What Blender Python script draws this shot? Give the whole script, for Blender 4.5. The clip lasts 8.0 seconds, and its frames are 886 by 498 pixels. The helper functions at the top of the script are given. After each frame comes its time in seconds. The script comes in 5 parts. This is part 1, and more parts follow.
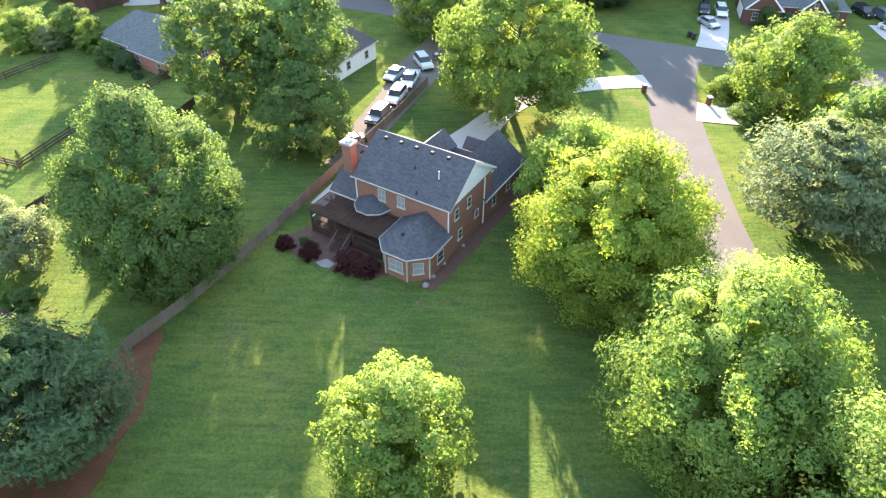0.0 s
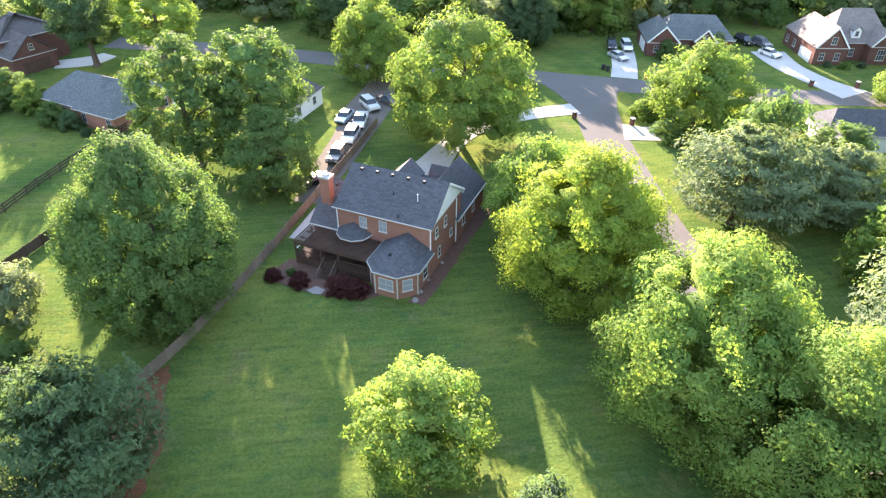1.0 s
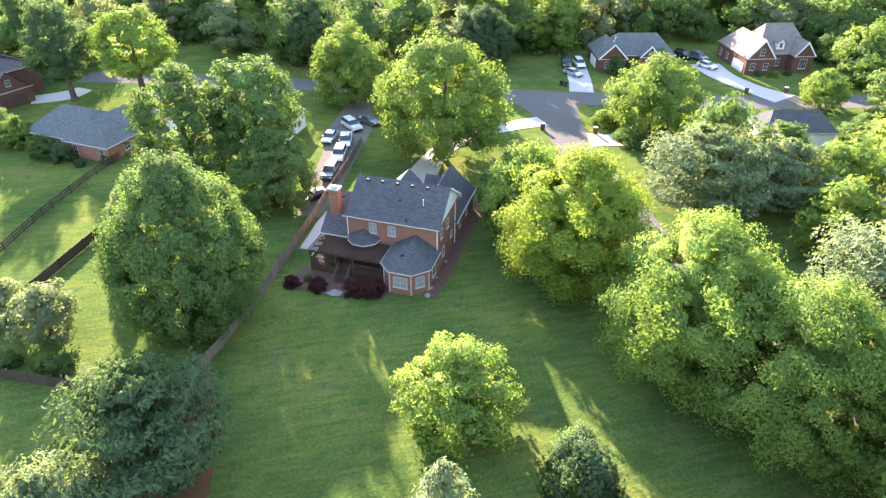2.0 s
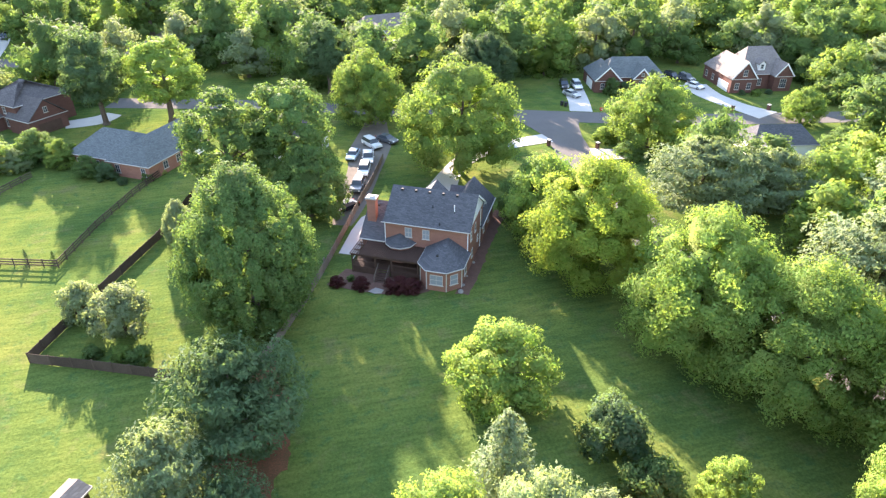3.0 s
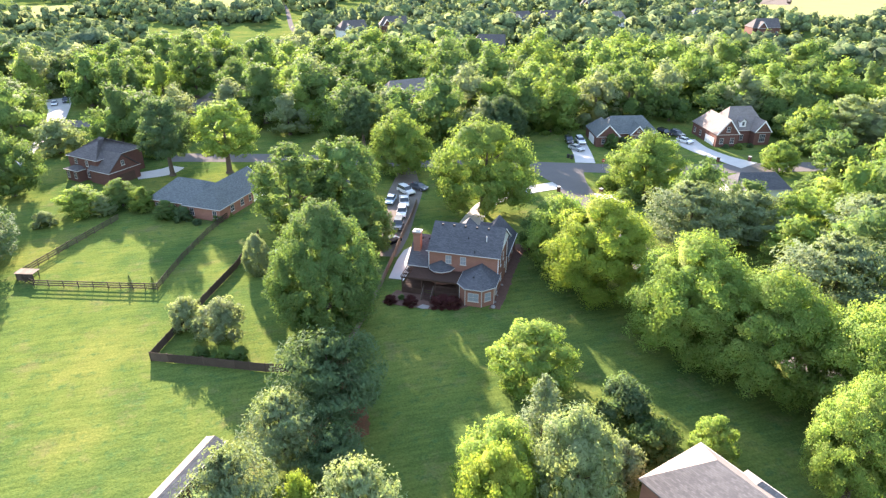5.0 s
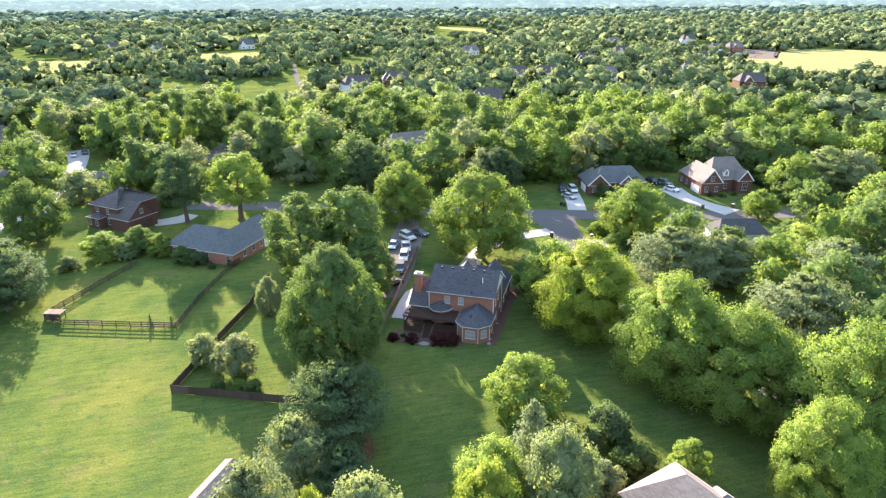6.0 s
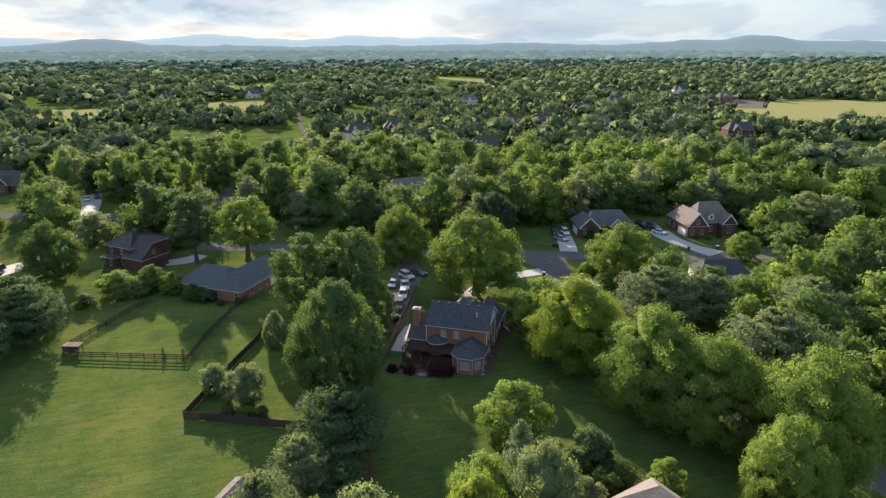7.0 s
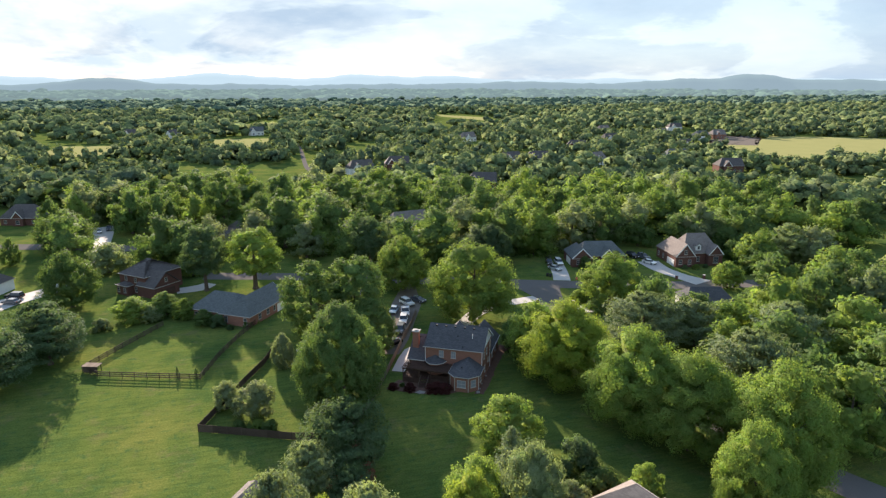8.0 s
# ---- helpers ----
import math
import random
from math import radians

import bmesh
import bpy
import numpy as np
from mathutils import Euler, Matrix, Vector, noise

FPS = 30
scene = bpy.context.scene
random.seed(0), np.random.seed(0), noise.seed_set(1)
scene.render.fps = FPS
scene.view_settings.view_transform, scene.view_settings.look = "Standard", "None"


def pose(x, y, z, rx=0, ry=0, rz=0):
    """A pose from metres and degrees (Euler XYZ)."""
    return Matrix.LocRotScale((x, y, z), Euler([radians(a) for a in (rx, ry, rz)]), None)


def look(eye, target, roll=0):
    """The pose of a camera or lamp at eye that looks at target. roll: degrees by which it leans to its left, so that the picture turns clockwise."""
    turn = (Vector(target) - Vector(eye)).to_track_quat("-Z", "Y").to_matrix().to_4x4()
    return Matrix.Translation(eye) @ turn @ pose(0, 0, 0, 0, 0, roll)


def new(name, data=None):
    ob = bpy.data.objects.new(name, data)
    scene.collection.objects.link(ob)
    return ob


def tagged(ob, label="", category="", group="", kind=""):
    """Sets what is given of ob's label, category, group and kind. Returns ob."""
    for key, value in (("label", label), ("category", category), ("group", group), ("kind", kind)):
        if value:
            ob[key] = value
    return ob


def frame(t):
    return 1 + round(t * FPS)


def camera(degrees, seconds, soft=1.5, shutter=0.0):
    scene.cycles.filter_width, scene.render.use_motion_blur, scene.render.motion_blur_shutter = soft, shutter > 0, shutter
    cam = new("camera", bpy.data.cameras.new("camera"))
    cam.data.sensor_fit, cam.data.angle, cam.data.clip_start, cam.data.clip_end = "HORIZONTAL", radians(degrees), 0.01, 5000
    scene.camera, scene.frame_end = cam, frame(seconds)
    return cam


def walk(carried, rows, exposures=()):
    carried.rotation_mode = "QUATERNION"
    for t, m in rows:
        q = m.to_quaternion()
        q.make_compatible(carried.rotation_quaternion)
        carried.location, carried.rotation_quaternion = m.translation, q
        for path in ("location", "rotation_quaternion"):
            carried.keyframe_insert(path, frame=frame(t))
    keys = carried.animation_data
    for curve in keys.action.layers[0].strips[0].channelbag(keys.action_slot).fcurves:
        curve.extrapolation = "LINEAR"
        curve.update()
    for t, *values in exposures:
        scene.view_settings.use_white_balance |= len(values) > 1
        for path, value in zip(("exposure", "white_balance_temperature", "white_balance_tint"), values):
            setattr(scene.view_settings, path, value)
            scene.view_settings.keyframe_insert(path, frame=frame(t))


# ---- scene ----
cam = camera(69.6, 8.0, soft=1.3)
PATH = [
    (0, (0.155, -0.361, 44.418), (0.122, 1.174, 43.136), 0.4),
    (0.5, (-3.341, -3.324, 44.659), (-3.242, -1.738, 43.443), 0.6),
    (1, (-7.096, -6.122, 44.891), (-6.869, -4.51, 43.73), 0.7),
    (2.5, (-19.257, -15.502, 47.354), (-18.82, -13.869, 46.285), 0.4),
    (3, (-23.068, -19.094, 48.294), (-22.617, -17.441, 47.261), 0.3),
    (3.5, (-26.523, -22.861, 49.199), (-26.068, -21.188, 48.201), 0.1),
    (4, (-29.559, -26.879, 50.373), (-29.101, -25.19, 49.405), 0.0),
    (5.5, (-34.215, -39.259, 54.725), (-33.738, -37.498, 53.906), -0.0),
    (6, (-34.984, -43.086, 55.989), (-34.501, -41.294, 55.242), -0.1),
    (6.5, (-35.65, -46.982, 56.886), (-35.161, -45.165, 56.208), 0.0),
    (7, (-36.472, -50.99, 57.377), (-35.976, -49.152, 56.764), 0.0),
    (7.5, (-37.49, -55.249, 57.839), (-36.988, -53.395, 57.281), -0.0),
    (8, (-38.388, -59.71, 58.135), (-37.884, -57.842, 57.629), -0.0),
]
walk(cam, [(t, look(eye, target, roll)) for t, eye, target, roll in PATH],
     exposures=((0.0, 3.3, 6400, 14), (1.0, 3.3, 6350, 16), (4.0, 3.15, 6300, 17), (5.5, 3.0, 6300, 17), (6.0, 2.8, 6300, 17), (6.5, 2.0, 6350, 15), (7.0, 1.46, 6400, 12), (7.5, 1.6, 6400, 12), (8.0, 1.68, 6400, 12)))

# ---- light ----
SUN_AZ, SUN_EL = -7.0, 17.0          # degrees: the sun stands ahead, a little to the left
sun = new("sun", bpy.data.lights.new("sun", "SUN"))
sun.data.energy, sun.data.angle, sun.data.color = 5.0, radians(0.6), (1.0, 0.82, 0.67)
_d = Vector((math.sin(radians(SUN_AZ)) * math.cos(radians(SUN_EL)), math.cos(radians(SUN_AZ)) * math.cos(radians(SUN_EL)), math.sin(radians(SUN_EL))))
sun.matrix_world = look(_d * 100, (0, 0, 0))

world = bpy.data.worlds.new("sky")
scene.world = world
world.use_nodes = True
wt = world.node_tree
wt.nodes.clear()


def node(tree, kind, **values):
    n = tree.nodes.new(kind)
    for k, v in values.items():
        if k in n.inputs:
            n.inputs[k].default_value = v
    return n


def ramp(tree, stops):
    n = tree.nodes.new("ShaderNodeValToRGB")
    while len(n.color_ramp.elements) < len(stops):
        n.color_ramp.elements.new(0.5)
    for e, (p, c) in zip(n.color_ramp.elements, stops):
        e.position = p
        e.color = (*c, 1) if len(c) == 3 else c
    return n


sky = wt.nodes.new("ShaderNodeTexSky")
sky.sky_type = "NISHITA"
sky.sun_disc = False
sky.sun_elevation, sky.sun_rotation = radians(SUN_EL), radians(SUN_AZ)
sky.dust_density, sky.ozone_density, sky.air_density = 0.5, 1.6, 1.0
co = wt.nodes.new("ShaderNodeTexCoord")
sep = wt.nodes.new("ShaderNodeSeparateXYZ")
wt.links.new(co.outputs["Generated"], sep.inputs[0])
lift = node(wt, "ShaderNodeMath")
lift.operation = "ADD"
lift.inputs[1].default_value = 0.24
wt.links.new(sep.outputs["Z"], lift.inputs[0])
flat = []
for axis in "XY":
    q = node(wt, "ShaderNodeMath")
    q.operation = "DIVIDE"
    wt.links.new(sep.outputs[axis], q.inputs[0])
    wt.links.new(lift.outputs[0], q.inputs[1])
    flat.append(q)
comb = wt.nodes.new("ShaderNodeCombineXYZ")
wt.links.new(flat[0].outputs[0], comb.inputs[0])
wt.links.new(flat[1].outputs[0], comb.inputs[1])
cn = node(wt, "ShaderNodeTexNoise", Scale=0.55, Detail=9.0, Roughness=0.58, Distortion=0.2)
wt.links.new(comb.outputs[0], cn.inputs["Vector"])
cover = ramp(wt, [(0.26, (0.86, 0.86, 0.86)), (0.56, (1, 1, 1))])
wt.links.new(cn.outputs["Fac"], cover.inputs[0])
thick = node(wt, "ShaderNodeTexNoise", Scale=0.95, Detail=9.0, Roughness=0.56, Distortion=0.4)
wt.links.new(comb.outputs[0], thick.inputs["Vector"])
cloud = ramp(wt, [(0.34, (2.2, 2.55, 2.75)), (0.50, (2.0, 2.38, 2.65)), (0.545, (1.5, 1.9, 2.3)), (0.72, (1.2, 1.65, 2.15))])
wt.links.new(thick.outputs["Fac"], cloud.inputs[0])
mix = node(wt, "ShaderNodeMixRGB")
low_band = node(wt, "ShaderNodeMapRange")     # clouds lie low over the horizon; overhead the sky is clear
for k, v in (("From Min", 0.10), ("From Max", 1.0), ("To Min", 1.0), ("To Max", 0.0)):
    low_band.inputs[k].default_value = v
wt.links.new(sep.outputs["Z"], low_band.inputs["Value"])
veil = node(wt, "ShaderNodeMath")
veil.operation = "MULTIPLY"
wt.links.new(cover.outputs[0], veil.inputs[0])
wt.links.new(low_band.outputs[0], veil.inputs[1])
wt.links.new(veil.outputs[0], mix.inputs[0])
wt.links.new(sky.outputs[0], mix.inputs[1])
wt.links.new(cloud.outputs[0], mix.inputs[2])
bg = node(wt, "ShaderNodeBackground", Strength=0.116)
wt.links.new(mix.outputs[0], bg.inputs[0])
wo = wt.nodes.new("ShaderNodeOutputWorld")
wt.links.new(bg.outputs[0], wo.inputs[0])

# ---- materials ----


def surface(name, colours, scale=1.0, fine=20.0, rough=0.85, bump=0.2, bump_scale=None, metal=0.0, spread=0.35, stretch=(1, 1, 1), each=0.0, spec=0.1):
    """Two scales of noise between the given colours, with relief."""
    m = bpy.data.materials.new(name)
    m.use_nodes = True
    t = m.node_tree
    b = t.nodes["Principled BSDF"]
    c = t.nodes.new("ShaderNodeTexCoord")
    mp = node(t, "ShaderNodeMapping", Scale=stretch)
    t.links.new(c.outputs["Object"], mp.inputs[0])
    n1 = node(t, "ShaderNodeTexNoise", Scale=scale, Detail=5.0, Roughness=0.6)
    n2 = node(t, "ShaderNodeTexNoise", Scale=fine, Detail=4.0, Roughness=0.65)
    for n in (n1, n2):
        t.links.new(mp.outputs[0], n.inputs["Vector"])
    k = len(colours) - 1
    r = ramp(t, [(0.5 + (i / max(k, 1) - 0.5) * spread * 1.4, col) for i, col in enumerate(colours)])
    add = node(t, "ShaderNodeMath")
    add.operation = "MULTIPLY_ADD"
    add.inputs[1].default_value = 0.6
    t.links.new(n2.outputs["Fac"], add.inputs[0])
    half = node(t, "ShaderNodeMath")
    half.operation = "MULTIPLY"
    half.inputs[1].default_value = 0.4
    t.links.new(n1.outputs["Fac"], half.inputs[0])
    t.links.new(half.outputs[0], add.inputs[2])
    t.links.new(add.outputs[0], r.inputs[0])
    last = r.outputs[0]
    if each:
        oi = t.nodes.new("ShaderNodeObjectInfo")
        hs = node(t, "ShaderNodeHueSaturation")
        mr = node(t, "ShaderNodeMapRange")
        mr.inputs["To Min"].default_value, mr.inputs["To Max"].default_value = 1 - each, 1 + each
        t.links.new(oi.outputs["Random"], mr.inputs["Value"])
        t.links.new(mr.outputs[0], hs.inputs["Value"])
        t.links.new(last, hs.inputs["Color"])
        last = hs.outputs[0]
    t.links.new(last, b.inputs["Base Color"])
    b.inputs["Roughness"].default_value, b.inputs["Metallic"].default_value = rough, metal
    b.inputs["Specular IOR Level"].default_value = spec
    if bump:
        bn = node(t, "ShaderNodeBump", Strength=bump, Distance=0.05)
        if bump_scale:
            n3 = node(t, "ShaderNodeTexNoise", Scale=bump_scale, Detail=4.0, Roughness=0.6)
            t.links.new(mp.outputs[0], n3.inputs["Vector"])
            t.links.new(n3.outputs["Fac"], bn.inputs["Height"])
        else:
            t.links.new(n2.outputs["Fac"], bn.inputs["Height"])
        t.links.new(bn.outputs[0], b.inputs["Normal"])
    return m


def leaf_material(name, share=0.40, woods=False, tint=(1, 1, 1)):
    """Leaves: the tree's own colour, each spray a little different, letting light through."""
    m = bpy.data.materials.new(name)
    m.use_nodes = True
    t = m.node_tree
    t.nodes.clear()
    g = t.nodes.new("ShaderNodeNewGeometry")
    hs = node(t, "ShaderNodeHueSaturation")
    if woods:
        c = t.nodes.new("ShaderNodeTexCoord")
        n = node(t, "ShaderNodeTexNoise", Scale=0.06, Detail=3.0, Roughness=0.7)
        t.links.new(c.outputs["Object"], n.inputs["Vector"])
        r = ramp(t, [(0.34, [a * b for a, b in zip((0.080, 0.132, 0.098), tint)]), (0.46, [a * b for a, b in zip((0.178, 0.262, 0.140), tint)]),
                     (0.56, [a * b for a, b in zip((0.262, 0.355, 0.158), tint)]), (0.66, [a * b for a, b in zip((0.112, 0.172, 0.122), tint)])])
        t.links.new(n.outputs["Fac"], r.inputs[0])
        leafy = node(t, "ShaderNodeTexNoise", Scale=0.75, Detail=4.0, Roughness=0.7)
        t.links.new(c.outputs["Object"], leafy.inputs["Vector"])
        lr = ramp(t, [(0.32, (0.6, 0.64, 0.62)), (0.68, (1.4, 1.36, 1.32))])
        t.links.new(leafy.outputs["Fac"], lr.inputs[0])
        mm = node(t, "ShaderNodeMixRGB")
        mm.blend_type = "MULTIPLY"
        mm.inputs[0].default_value = 1.0
        t.links.new(r.outputs[0], mm.inputs[1])
        t.links.new(lr.outputs[0], mm.inputs[2])
        t.links.new(mm.outputs[0], hs.inputs["Color"])
        relief = node(t, "ShaderNodeBump", Strength=0.6, Distance=0.6)
        t.links.new(leafy.outputs["Fac"], relief.inputs["Height"])
    else:
        oi = t.nodes.new("ShaderNodeObjectInfo")
        t.links.new(oi.outputs["Color"], hs.inputs["Color"])
    mr = node(t, "ShaderNodeMapRange")
    mr.inputs["To Min"].default_value, mr.inputs["To Max"].default_value = (0.9, 1.1) if woods else (0.86, 1.14)
    t.links.new(g.outputs["Random Per Island"], mr.inputs["Value"])
    t.links.new(mr.outputs[0], hs.inputs["Value"])
    wn = node(t, "ShaderNodeTexWhiteNoise")
    wn.noise_dimensions = "1D"
    t.links.new(g.outputs["Random Per Island"], wn.inputs["W"])
    mh = node(t, "ShaderNodeMapRange")
    mh.inputs["To Min"].default_value, mh.inputs["To Max"].default_value = 0.475, 0.515
    t.links.new(wn.outputs["Value"], mh.inputs["Value"])
    t.links.new(mh.outputs[0], hs.inputs["Hue"])
    b = node(t, "ShaderNodeBsdfPrincipled", Roughness=0.8)
    b.inputs["Specular IOR Level"].default_value = 0.0 if woods else 0.08
    t.links.new(hs.outputs[0], b.inputs["Base Color"])
    if woods:
        t.links.new(relief.outputs[0], b.inputs["Normal"])
    tr = t.nodes.new("ShaderNodeBsdfTranslucent")
    warm = node(t, "ShaderNodeMixRGB")
    warm.blend_type = "MULTIPLY"
    warm.inputs[0].default_value = 1.0
    warm.inputs[2].default_value = (1.46, 1.46, 0.74, 1)
    t.links.new(hs.outputs[0], warm.inputs[1])
    t.links.new(warm.outputs[0], tr.inputs["Color"])
    mx = node(t, "ShaderNodeMixShader")
    mx.inputs[0].default_value = share
    t.links.new(b.outputs[0], mx.inputs[1])
    t.links.new(tr.outputs[0], mx.inputs[2])
    o = t.nodes.new("ShaderNodeOutputMaterial")
    if woods:
        t.links.new(mx.outputs[0], o.inputs[0])
        return m
    # each spray is many small leaves with gaps between them
    c = t.nodes.new("ShaderNodeTexCoord")
    gaps = node(t, "ShaderNodeTexNoise", Scale=6.0, Detail=1.0, Roughness=0.6)
    t.links.new(c.outputs["Object"], gaps.inputs["Vector"])
    cut = node(t, "ShaderNodeMath")
    cut.operation = "GREATER_THAN"
    cut.inputs[1].default_value = 0.45
    t.links.new(gaps.outputs["Fac"], cut.inputs[0])
    clear = t.nodes.new("ShaderNodeBsdfTransparent")
    leafy = node(t, "ShaderNodeMixShader")
    t.links.new(cut.outputs[0], leafy.inputs[0])
    t.links.new(clear.outputs[0], leafy.inputs[1])
    t.links.new(mx.outputs[0], leafy.inputs[2])
    t.links.new(leafy.outputs[0], o.inputs[0])
    return m


M_LEAF = leaf_material("leaves", 0.46)
M_NEEDLE = leaf_material("needles", 0.35)
M_WOODS = leaf_material("woods", 0.22, True, (0.80, 0.74, 0.66))
# bluer tint than the nearer woods: distance haze painted into the leaf colour
M_FAR_HAZE = leaf_material("far_woods_haze_tint", 0.1, True, (0.54, 0.57, 0.78))
M_BARK = surface("bark", [(0.06, 0.045, 0.035), (0.16, 0.13, 0.10)], 1.5, 14, 0.9, 0.6)


def grass_material():
    """Lawn: patches, worn spots, mowing streaks and blades at four scales."""
    m = bpy.data.materials.new("grass")
    m.use_nodes = True
    t = m.node_tree
    b = t.nodes["Principled BSDF"]
    c = t.nodes.new("ShaderNodeTexCoord")

    def nz(scale, detail=4.0, rough=0.6, stretch=None, turn=0.0):
        n = node(t, "ShaderNodeTexNoise", Scale=scale, Detail=detail, Roughness=rough)
        if stretch:
            mp = node(t, "ShaderNodeMapping", Scale=stretch)
            mp.inputs["Rotation"].default_value = (0, 0, radians(turn))
            t.links.new(c.outputs["Object"], mp.inputs[0])
            t.links.new(mp.outputs[0], n.inputs["Vector"])
        else:
            t.links.new(c.outputs["Object"], n.inputs["Vector"])
        return n.outputs["Fac"]

    def mixed(fac, a, bb, amount=None):
        x = node(t, "ShaderNodeMixRGB")
        if amount is not None:
            x.blend_type = "MULTIPLY"
            x.inputs[0].default_value = amount
        else:
            t.links.new(fac, x.inputs[0])
        for sock, val in ((x.inputs[1], a), (x.inputs[2], bb)):
            if isinstance(val, tuple):
                sock.default_value = (*val, 1)
            else:
                t.links.new(val, sock)
        return x.outputs[0]

    patches = ramp(t, [(0.36, (0.064, 0.106, 0.032)), (0.50, (0.102, 0.140, 0.037)), (0.64, (0.148, 0.166, 0.046))])
    t.links.new(nz(0.07, 6.0, 0.62), patches.inputs[0])
    worn = ramp(t, [(0.54, (0, 0, 0)), (0.68, (0.75, 0.75, 0.75))])
    t.links.new(nz(0.21, 6.0, 0.7), worn.inputs[0])
    col = mixed(worn.outputs[0], patches.outputs[0], (0.140, 0.138, 0.062))
    deep = ramp(t, [(0.53, (0, 0, 0)), (0.66, (0.8, 0.8, 0.8))])
    t.links.new(nz(0.55, 5.0, 0.7), deep.inputs[0])
    col = mixed(deep.outputs[0], col, (0.058, 0.110, 0.040))
    streak = ramp(t, [(0.35, (0.74, 0.78, 0.74)), (0.65, (1.2, 1.16, 1.1))])
    t.links.new(nz(1.0, 3.0, 0.6, (0.22, 1.5, 1.0), -38.0), streak.inputs[0])
    col = mixed(None, col, streak.outputs[0], 0.65)
    grain = ramp(t, [(0.30, (0.55, 0.6, 0.5)), (0.70, (1.4, 1.35, 1.3))])
    t.links.new(nz(3.2, 5.0, 0.75), grain.inputs[0])
    col = mixed(None, col, grain.outputs[0], 0.85)
    t.links.new(col, b.inputs["Base Color"])
    b.inputs["Roughness"].default_value = 0.9
    b.inputs["Specular IOR Level"].default_value = 0.0
    bn = node(t, "ShaderNodeBump", Strength=0.75, Distance=0.12)
    t.links.new(nz(2.4, 5.0, 0.7), bn.inputs["Height"])
    t.links.new(bn.outputs[0], b.inputs["Normal"])
    return m


M_GRASS = grass_material()
M_MEADOW = surface("meadow", [(0.23, 0.24, 0.095), (0.32, 0.31, 0.13)], 0.05, 0.9, 0.95, 0.2)
M_MEADOW.node_tree.nodes["Principled BSDF"].inputs["Specular IOR Level"].default_value = 0.0
M_ASPHALT = surface("asphalt", [(0.115, 0.107, 0.100), (0.168, 0.156, 0.145)], 0.2, 7, 0.9, 0.15, spec=0.0)
M_CONCRETE = surface("concrete", [(0.38, 0.36, 0.33), (0.52, 0.50, 0.46)], 0.4, 9, 0.85, 0.12)
M_GRAVEL = surface("gravel", [(0.12, 0.105, 0.090), (0.215, 0.19, 0.16)], 0.5, 12, 0.95, 0.4, spec=0.0)
M_MULCH = surface("mulch", [(0.085, 0.050, 0.038), (0.19, 0.112, 0.084)], 1.2, 16, 0.95, 0.8)
M_SOIL = surface("red_soil", [(0.070, 0.100, 0.036), (0.120, 0.062, 0.032), (0.175, 0.080, 0.042), (0.26, 0.130, 0.072)], 0.5, 6, 0.95, 0.6, spread=0.3)
M_BRICK = surface("brick", [(0.20, 0.094, 0.066), (0.36, 0.188, 0.135)], 0.8, 13, 0.9, 0.25, stretch=(1, 1, 3))
M_BRICK2 = surface("dark_brick", [(0.092, 0.046, 0.038), (0.175, 0.092, 0.072)], 0.8, 13, 0.9, 0.25, stretch=(1, 1, 3))
M_WHITE = surface("white_paint", [(0.66, 0.66, 0.63), (0.82, 0.82, 0.80)], 1.0, 9, 0.6, 0.05)
M_DARKWOOD = surface("dark_stained_wood", [(0.060, 0.038, 0.028), (0.125, 0.078, 0.058)], 1.0, 12, 0.75, 0.3)
M_FENCE = surface("weathered_fence_wood", [(0.12, 0.095, 0.07), (0.26, 0.21, 0.165)], 0.8, 9, 0.9, 0.4, each=0.15)
M_FENCE_DARK = surface("dark_fence_wood", [(0.050, 0.038, 0.028), (0.115, 0.088, 0.066)], 0.8, 9, 0.9, 0.4, each=0.2)


def shingles(name, a, b):
    """Asphalt shingles: staggered tabs of differing tone in courses, with stains."""
    m = surface(name, [a, b], 0.35, 5, 0.9, 0.25, spread=0.4)
    t = m.node_tree
    p = t.nodes["Principled BSDF"]
    old = p.inputs["Base Color"].links[0].from_socket
    c = t.nodes.new("ShaderNodeTexCoord")
    sp = t.nodes.new("ShaderNodeSeparateXYZ")
    t.links.new(c.outputs["Object"], sp.inputs[0])
    add = node(t, "ShaderNodeMath")
    add.operation = "ADD"
    t.links.new(sp.outputs["X"], add.inputs[0])
    t.links.new(sp.outputs["Y"], add.inputs[1])
    cb = t.nodes.new("ShaderNodeCombineXYZ")
    t.links.new(add.outputs[0], cb.inputs[0])
    t.links.new(sp.outputs["Z"], cb.inputs[1])
    br = node(t, "ShaderNodeTexBrick", Scale=1.0)
    br.inputs["Color1"].default_value, br.inputs["Color2"].default_value, br.inputs["Mortar"].default_value = (0.66, 0.66, 0.68, 1), (1.42, 1.4, 1.38, 1), (0.5, 0.5, 0.5, 1)
    br.inputs["Mortar Size"].default_value, br.inputs["Brick Width"].default_value, br.inputs["Row Height"].default_value = 0.008, 0.42, 0.11
    t.links.new(cb.outputs[0], br.inputs["Vector"])
    mx = node(t, "ShaderNodeMixRGB")
    mx.blend_type = "MULTIPLY"
    mx.inputs[0].default_value = 0.5
    t.links.new(old, mx.inputs[1])
    t.links.new(br.outputs["Color"], mx.inputs[2])
    t.links.new(mx.outputs[0], p.inputs["Base Color"])
    return m


